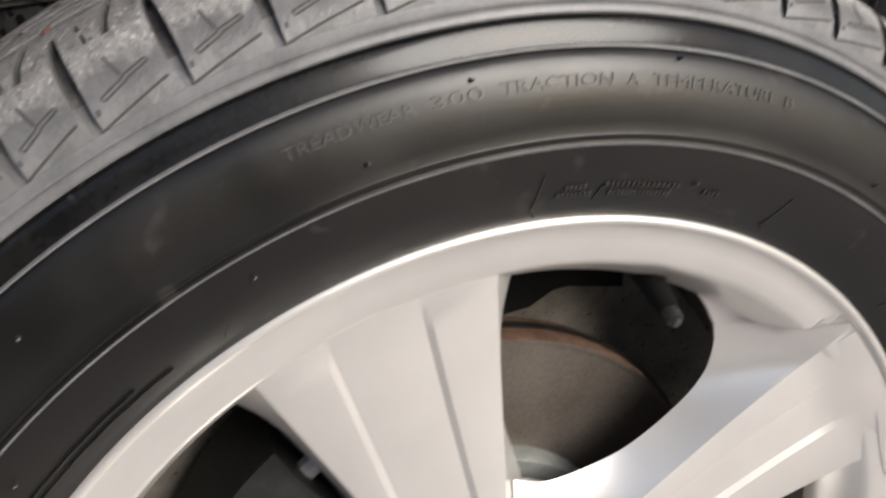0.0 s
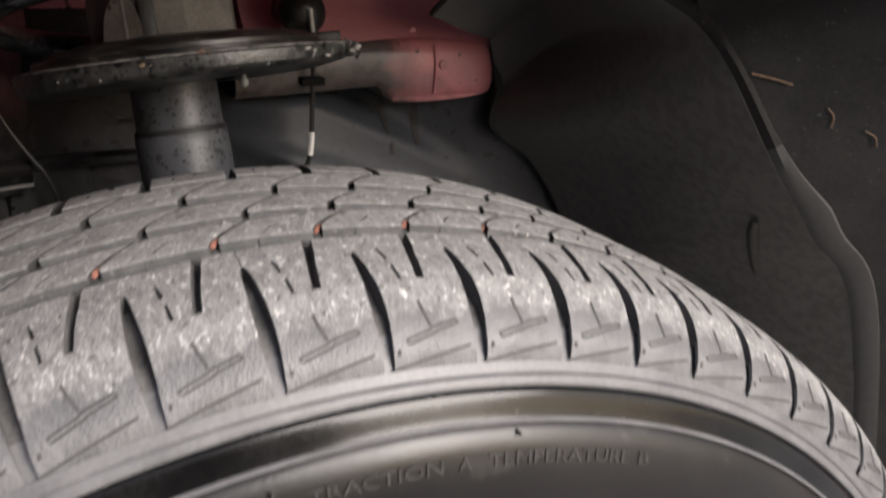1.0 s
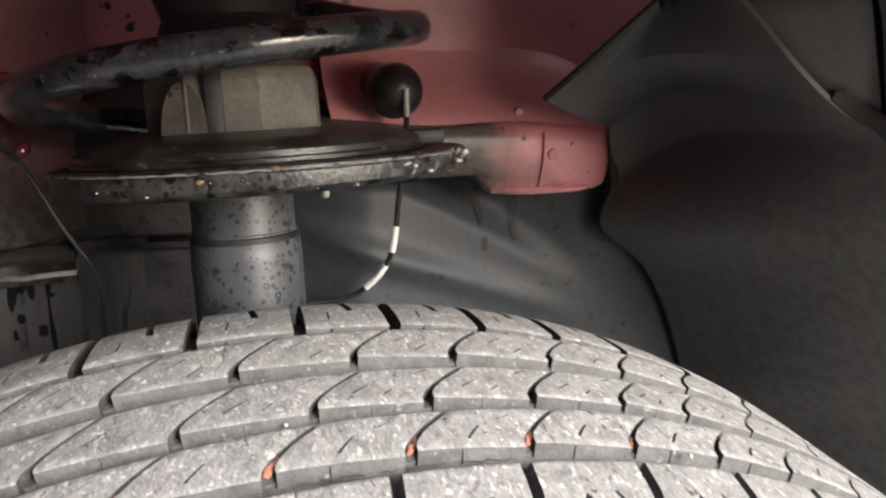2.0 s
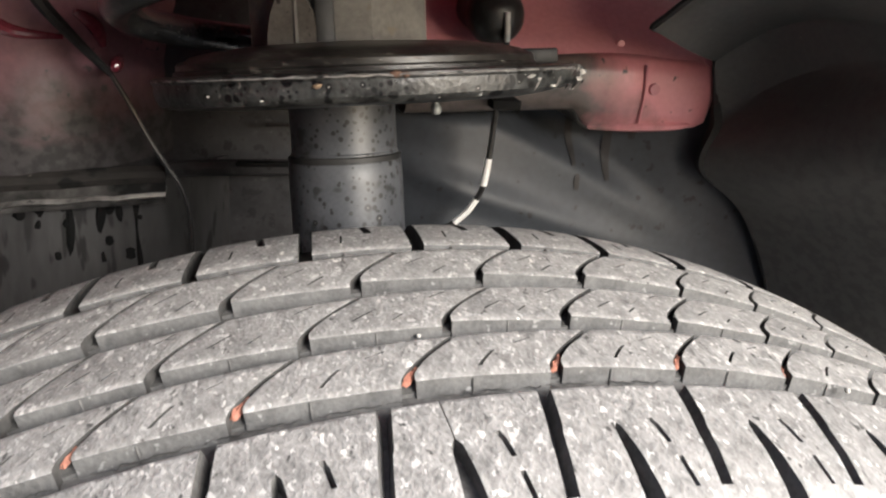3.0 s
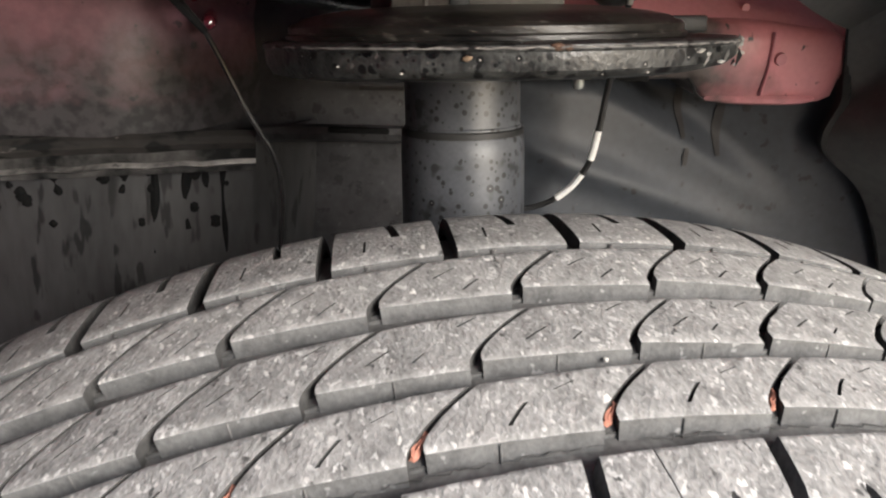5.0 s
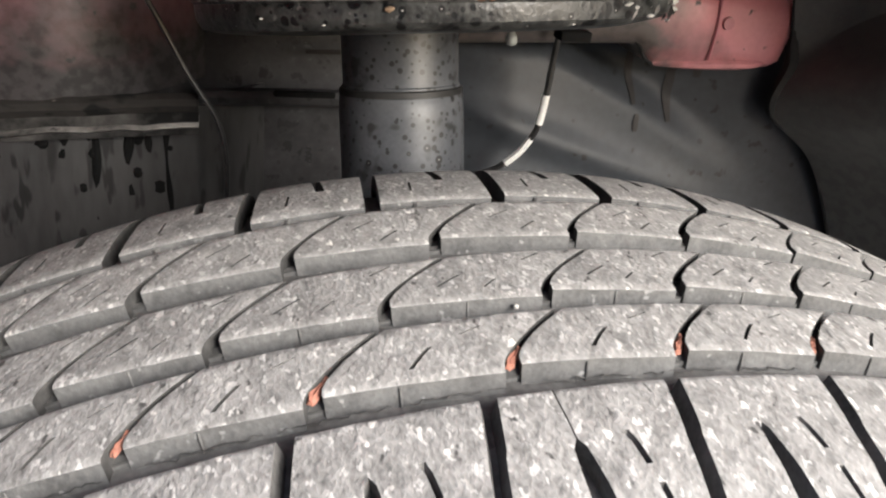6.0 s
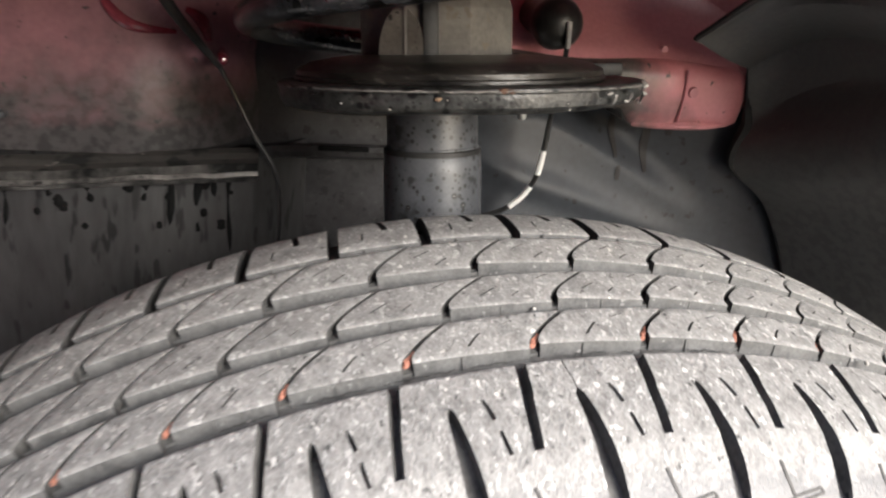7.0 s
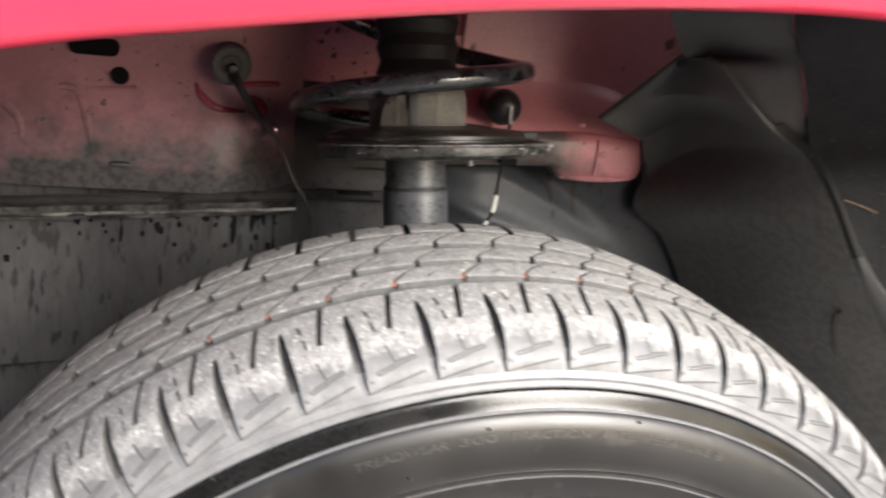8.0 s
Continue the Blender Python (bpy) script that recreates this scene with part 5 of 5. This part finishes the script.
for k in range(96):
    a = 2 * math.pi * k / 96
    ragged = 1 + 0.012 * noise.noise(Vector((math.cos(a) * 4, math.sin(a) * 4, 0.4)))
    drop = 0.0012 * max(0, -math.cos(a)) ** 2
    nip = 1 - 0.35 * max(0, math.cos(a + 0.25)) ** 6
    seat_rows.append([(SC[0] + r * ragged * math.cos(a), SC[1] + r * ragged * math.sin(a), 0.3515 + (z - 0.3515) * (nip if z < 0.3515 else 1) - (drop if z < 0.345 else 0)) for r, z in
                      ((0.022, 0.3415), (0.055, 0.3418), (0.068, 0.3424), (0.0724, 0.3434), (0.0742, 0.3450), (0.0746, 0.3475), (0.0746, 0.3495), (0.0752, 0.3502), (0.0750, 0.3512), (0.0738, 0.3518), (0.0715, 0.3520), (0.069, 0.3512), (0.03, 0.351))])
seat = part("spring_seat", leaned(grid(seat_rows, close_u=True)), M_SEAT, strut, "chipped black steel spring seat with rust and flaking edge")
part("spring_pad", leaned(lathe([(0.03, 0.3512), (0.063, 0.3512), (0.0642, 0.3520), (0.0642, 0.3532), (0.0632, 0.3538), (0.0632, 0.3556), (0.0622, 0.3566), (0.060, 0.3572), (0.0585, 0.3583), (0.052, 0.3597), (0.042, 0.3610), (0.03, 0.3617)], (SC[0] - 0.004, SC[1] + 0.003, 0), "z", 64)), M_PAD, strut, "black rubber spring pad")
for a, w, h in ((-112, 0.0017, 0.3482), (-95, 0.0026, 0.3508), (-93, 0.002, 0.3506), (-58, 0.0010, 0.3478), (-52, 0.0012, 0.3455), (-33, 0.0018, 0.3470), (-22, 0.0024, 0.3492), (-16, 0.0019, 0.3498), (-10, 0.0026, 0.3500), (-4, 0.0018, 0.3498), (-140, 0.0008, 0.3460), (-76, 0.0007, 0.3440), (-41, 0.0010, 0.3440), (-125, 0.0006, 0.3445)):
    bm = bmesh.new()
    bmesh.ops.create_icosphere(bm, subdivisions=1, radius=w * 0.75)
    c = Vector((SC[0] + 0.0748 * math.cos(radians(a)), SC[1] + 0.0748 * math.sin(radians(a)), h))
    geo = [Vector((q.co.x * 1.2, q.co.y * 0.6, q.co.z * 0.6)) * (1 + 0.5 * noise.noise(q.co * 700 + c * 50)) + c for q in bm.verts], [tuple(k.index for k in fc.verts) for fc in bm.faces]
    bm.free()
    part("rust_flake", leaned(geo), M_RUST if -96 < a < -90 else M_TWIG if a in (-112, -10) else M_STONE, seat, sharp=180)
rng = random.Random(5)
for k in range(22):      # flaking coat towards the end that points forward
    a, h, w = radians(-62 + 66 * rng.random() ** 0.7), 0.3445 + 0.0062 * rng.random(), 0.0008 + 0.0013 * rng.random()
    c = Vector((SC[0] + 0.0749 * math.cos(a), SC[1] + 0.0749 * math.sin(a), h))
    side, tilt = Vector((-math.sin(a), math.cos(a), 0)), rng.uniform(-0.2, 0.9)
    long, across, out = (side * math.cos(tilt) + Vector((0, 0, 1)) * math.sin(tilt)) * w * 1.9, Vector((0, 0, 1)) * w * 0.5, Vector((math.cos(a), math.sin(a), 0)) * w * 0.7
    geo = [c - long, c - across, c + long, c + across, c + out + across * 0.6], [(0, 1, 4), (1, 2, 4), (2, 3, 4), (3, 0, 4), (3, 2, 1, 0)]
    part("paint_flake", leaned(geo), (M_STONE, M_SCUFF, M_SCUFF, M_BLACK)[k % 4], seat)
edge = [(SC[0] + 0.0754 * math.cos(radians(a)), SC[1] + 0.0754 * math.sin(radians(a)), 0.3506 + 0.0002 * math.sin(a)) for a in range(-165, -20, 3)]
part("worn_edge", leaned(tube(edge, lambda q: 0.0003 + 0.0004 * noise.noise(Vector((q * 34, 0, 0))), straight=True, seg=6)), M_SCUFF, seat, "bare metal along the worn edge")
helix = []
for k in range(130):
    phi = radians(95) + 2 * math.pi * 1.75 * k / 129
    helix.append((-0.024 + 0.074 * math.cos(phi), 0.2275 + 0.074 * math.sin(phi), 0.353 + 0.046 * phi / (2 * math.pi) + 0.13 * max(0, phi / (2 * math.pi) - 1.0) ** 1.5))
part("coil_spring", leaned(tube(helix, 0.0064, straight=True, seg=12)), M_COIL, strut, "black enamelled coil spring")
oct_rows = [(0.0315, 0.352), (0.0332, 0.353), (0.0332, 0.3795), (0.0316, 0.3835), (0.026, 0.3865), (0.0, 0.388)]
bv, bf = lathe(oct_rows, (-0.0215, 0.222, 0), "z", 8)
bump_stop = part("bump_stop", leaned(([Matrix.Translation((-0.0215, 0.222, 0)) @ Matrix.Rotation(radians(9), 4, "Z") @ Matrix.Translation((0.0215, -0.222, 0)) @ Vector(p) for p in bv], bf)), M_BUMP, strut, "beige faceted bump stop", sharp=20)
# dark box and plate stand in for the shade of a slot and recess
part("slot", leaned(box((-0.0350, 0.1900, 0.3545), (-0.0285, 0.20, 0.3835), 0.001)), M_BLACK, bump_stop)
arch_pts = [(-0.0500 + 0.0080 * (1 - math.cos(math.pi * q / 10)), 0.2030 - 0.0131 * (1 - math.cos(math.pi * q / 10)) / 2, 0.356 + 0.0235 * math.sin(math.pi * q / 10) ** 0.8) for q in range(11)]
part("recess", leaned(plate(arch_pts, (-0.45, -0.9, 0), 0.004)), M_SHIELD, bump_stop)
part("dust_boot", leaned(lathe([(0.024 + 0.003 * (k % 2), 0.387 + 0.008 * k) for k in range(9)], (-0.0215, 0.222, 0), "z", 32)), M_BLACK, strut, "black ribbed rubber dust boot")
part("seat_pin", leaned(lathe([(0.0, 0.3368), (0.0014, 0.3372), (0.0018, 0.3383), (0.0017, 0.3396), (0.0012, 0.3405), (0.0012, 0.343)], (0.002, 0.180, 0), "z", 14)), M_HAT, strut, "pale pin under the spring seat")
part("cable_clip", box((0.0440, 0.243, 0.3355), (0.0565, 0.252, 0.3395), 0.0006), M_GAP, strut)
part("cable_clip", leaned(box((0.0385, 0.198, 0.3525), (0.0535, 0.222, 0.3580), 0.001)), M_BLACK, strut)

# ---- cables ----
sensor = thing("sensor_cable", (0.06, 0.30, 0.25), "thin black sensor cable with white paint bands and rubber grommet", "cable", shift=(0.0015, -0.0095, 0.011))
part("sheath", tube([(0.0595, 0.2885, 0.356), (0.0605, 0.288, 0.348), (0.0622, 0.292, 0.336), (0.0622, 0.2955, 0.316), (0.0617, 0.297, 0.30), (0.0611, 0.297, 0.286), (0.0597, 0.297, 0.273), (0.0555, 0.299, 0.262), (0.048, 0.302, 0.252), (0.038, 0.306, 0.2455), (0.02, 0.31, 0.2415), (-0.004, 0.312, 0.24)], 0.0014, 60, 8), M_WIRE, sensor)
part("ferrule", tube([(0.0594, 0.2872, 0.3575), (0.0600, 0.2868, 0.350), (0.0606, 0.2868, 0.3445)], 0.0014, 6, 10), M_STEEL, sensor)
part("paint_band", tube([(0.0611, 0.297, 0.2868), (0.0606, 0.297, 0.2795), (0.0597, 0.297, 0.273)], 0.0017, 8, 8), M_WHITE, sensor, "white paint band")
part("paint_band", tube([(0.0573, 0.2983, 0.2655), (0.0535, 0.2998, 0.2585), (0.048, 0.302, 0.252)], 0.0017, 8, 8), M_WHITE, sensor, "white paint band")
part("grommet", lathe([(0.0, -0.0118), (0.004, -0.0115), (0.009, -0.0095), (0.0125, -0.005), (0.0138, 0.0), (0.0128, 0.006), (0.0105, 0.011), (0.0105, 0.03)], (0.0581, 0.3, 0.3545), "y", 32), M_WIRE, sensor, "round black rubber grommet")
hose = thing("brake_hose", (-0.1, 0.26, 0.25), "thin black brake hose hanging from a bracket", "hose", shift=(0.0015, -0.007, 0.007))
part("bracket_arm", tube([(-0.1412, 0.287, 0.3705), (-0.1332, 0.279, 0.3564), (-0.1215, 0.287, 0.3400), (-0.1104, 0.2955, 0.3257)], lambda q: 0.0036 - 0.0021 * q, 14, 8), M_BLACK, hose)
part("washer", lathe([(0.0, -0.0012), (0.0045, -0.0016), (0.0062, -0.0020), (0.0072, -0.0008), (0.0118, -0.0012), (0.0135, 0.0004), (0.0138, 0.02)], (-0.1417, 0.288, 0.3726), "y", 32), M_FLANGE, hose, "grey round washer")
part("stud", lathe([(0.0, -0.009), (0.0025, -0.0085), (0.003, -0.007), (0.003, 0.0)], (-0.1407, 0.2865, 0.3716), "y", 12), M_LETTER, hose)
part("hose_line", tube([(-0.1130, 0.2935, 0.3290), (-0.1104, 0.2955, 0.3257), (-0.1030, 0.297, 0.3115), (-0.0957, 0.297, 0.2965), (-0.0890, 0.297, 0.2850), (-0.0835, 0.297, 0.2757), (-0.0797, 0.297, 0.2620), (-0.0790, 0.297, 0.240), (-0.082, 0.297, 0.20)], 0.00115, 40, 8), M_WIRE, hose)
# small red bead beside the lower end of the bracket arm
drop = thing("red_bead", (-0.112, 0.3, 0.324), "small glossy dark red bead on the inner panel", "paint drip", shift=(0.001, -0.009, 0.011))
part("bead", lathe([(0.0, -0.004), (0.0018, -0.0034), (0.0028, -0.001), (0.0032, 0.004), (0.002, 0.02)], (-0.1085, 0.306, 0.3235), "y", 16), M_RED_GLOSS, drop)
twig = thing("straw", (0.248, 0.122, 0.346), "dry straw lying against the plastic liner", "straw")
part("stalk", tube([(0.2400, 0.1265, 0.3478), (0.248, 0.1215, 0.3460), (0.2572, 0.1165, 0.3432)], 0.0006, 8, 6), M_TWIG, twig)
for a, b in (((0.2752, 0.1090, 0.3321), (0.2797, 0.1090, 0.3219)), ((0.2948, 0.1015, 0.3211), (0.3030, 0.0998, 0.3128))):
    scrap = thing("plant_scrap", a, "small brown plant scrap stuck to the plastic liner", "plant scrap")
    mid = (Vector(a) + Vector(b)) / 2 + Vector((0.0015, -0.001, 0.001))
    part("fibre", tube([a, mid, b], 0.0004, 8, 6), M_TWIG, scrap)
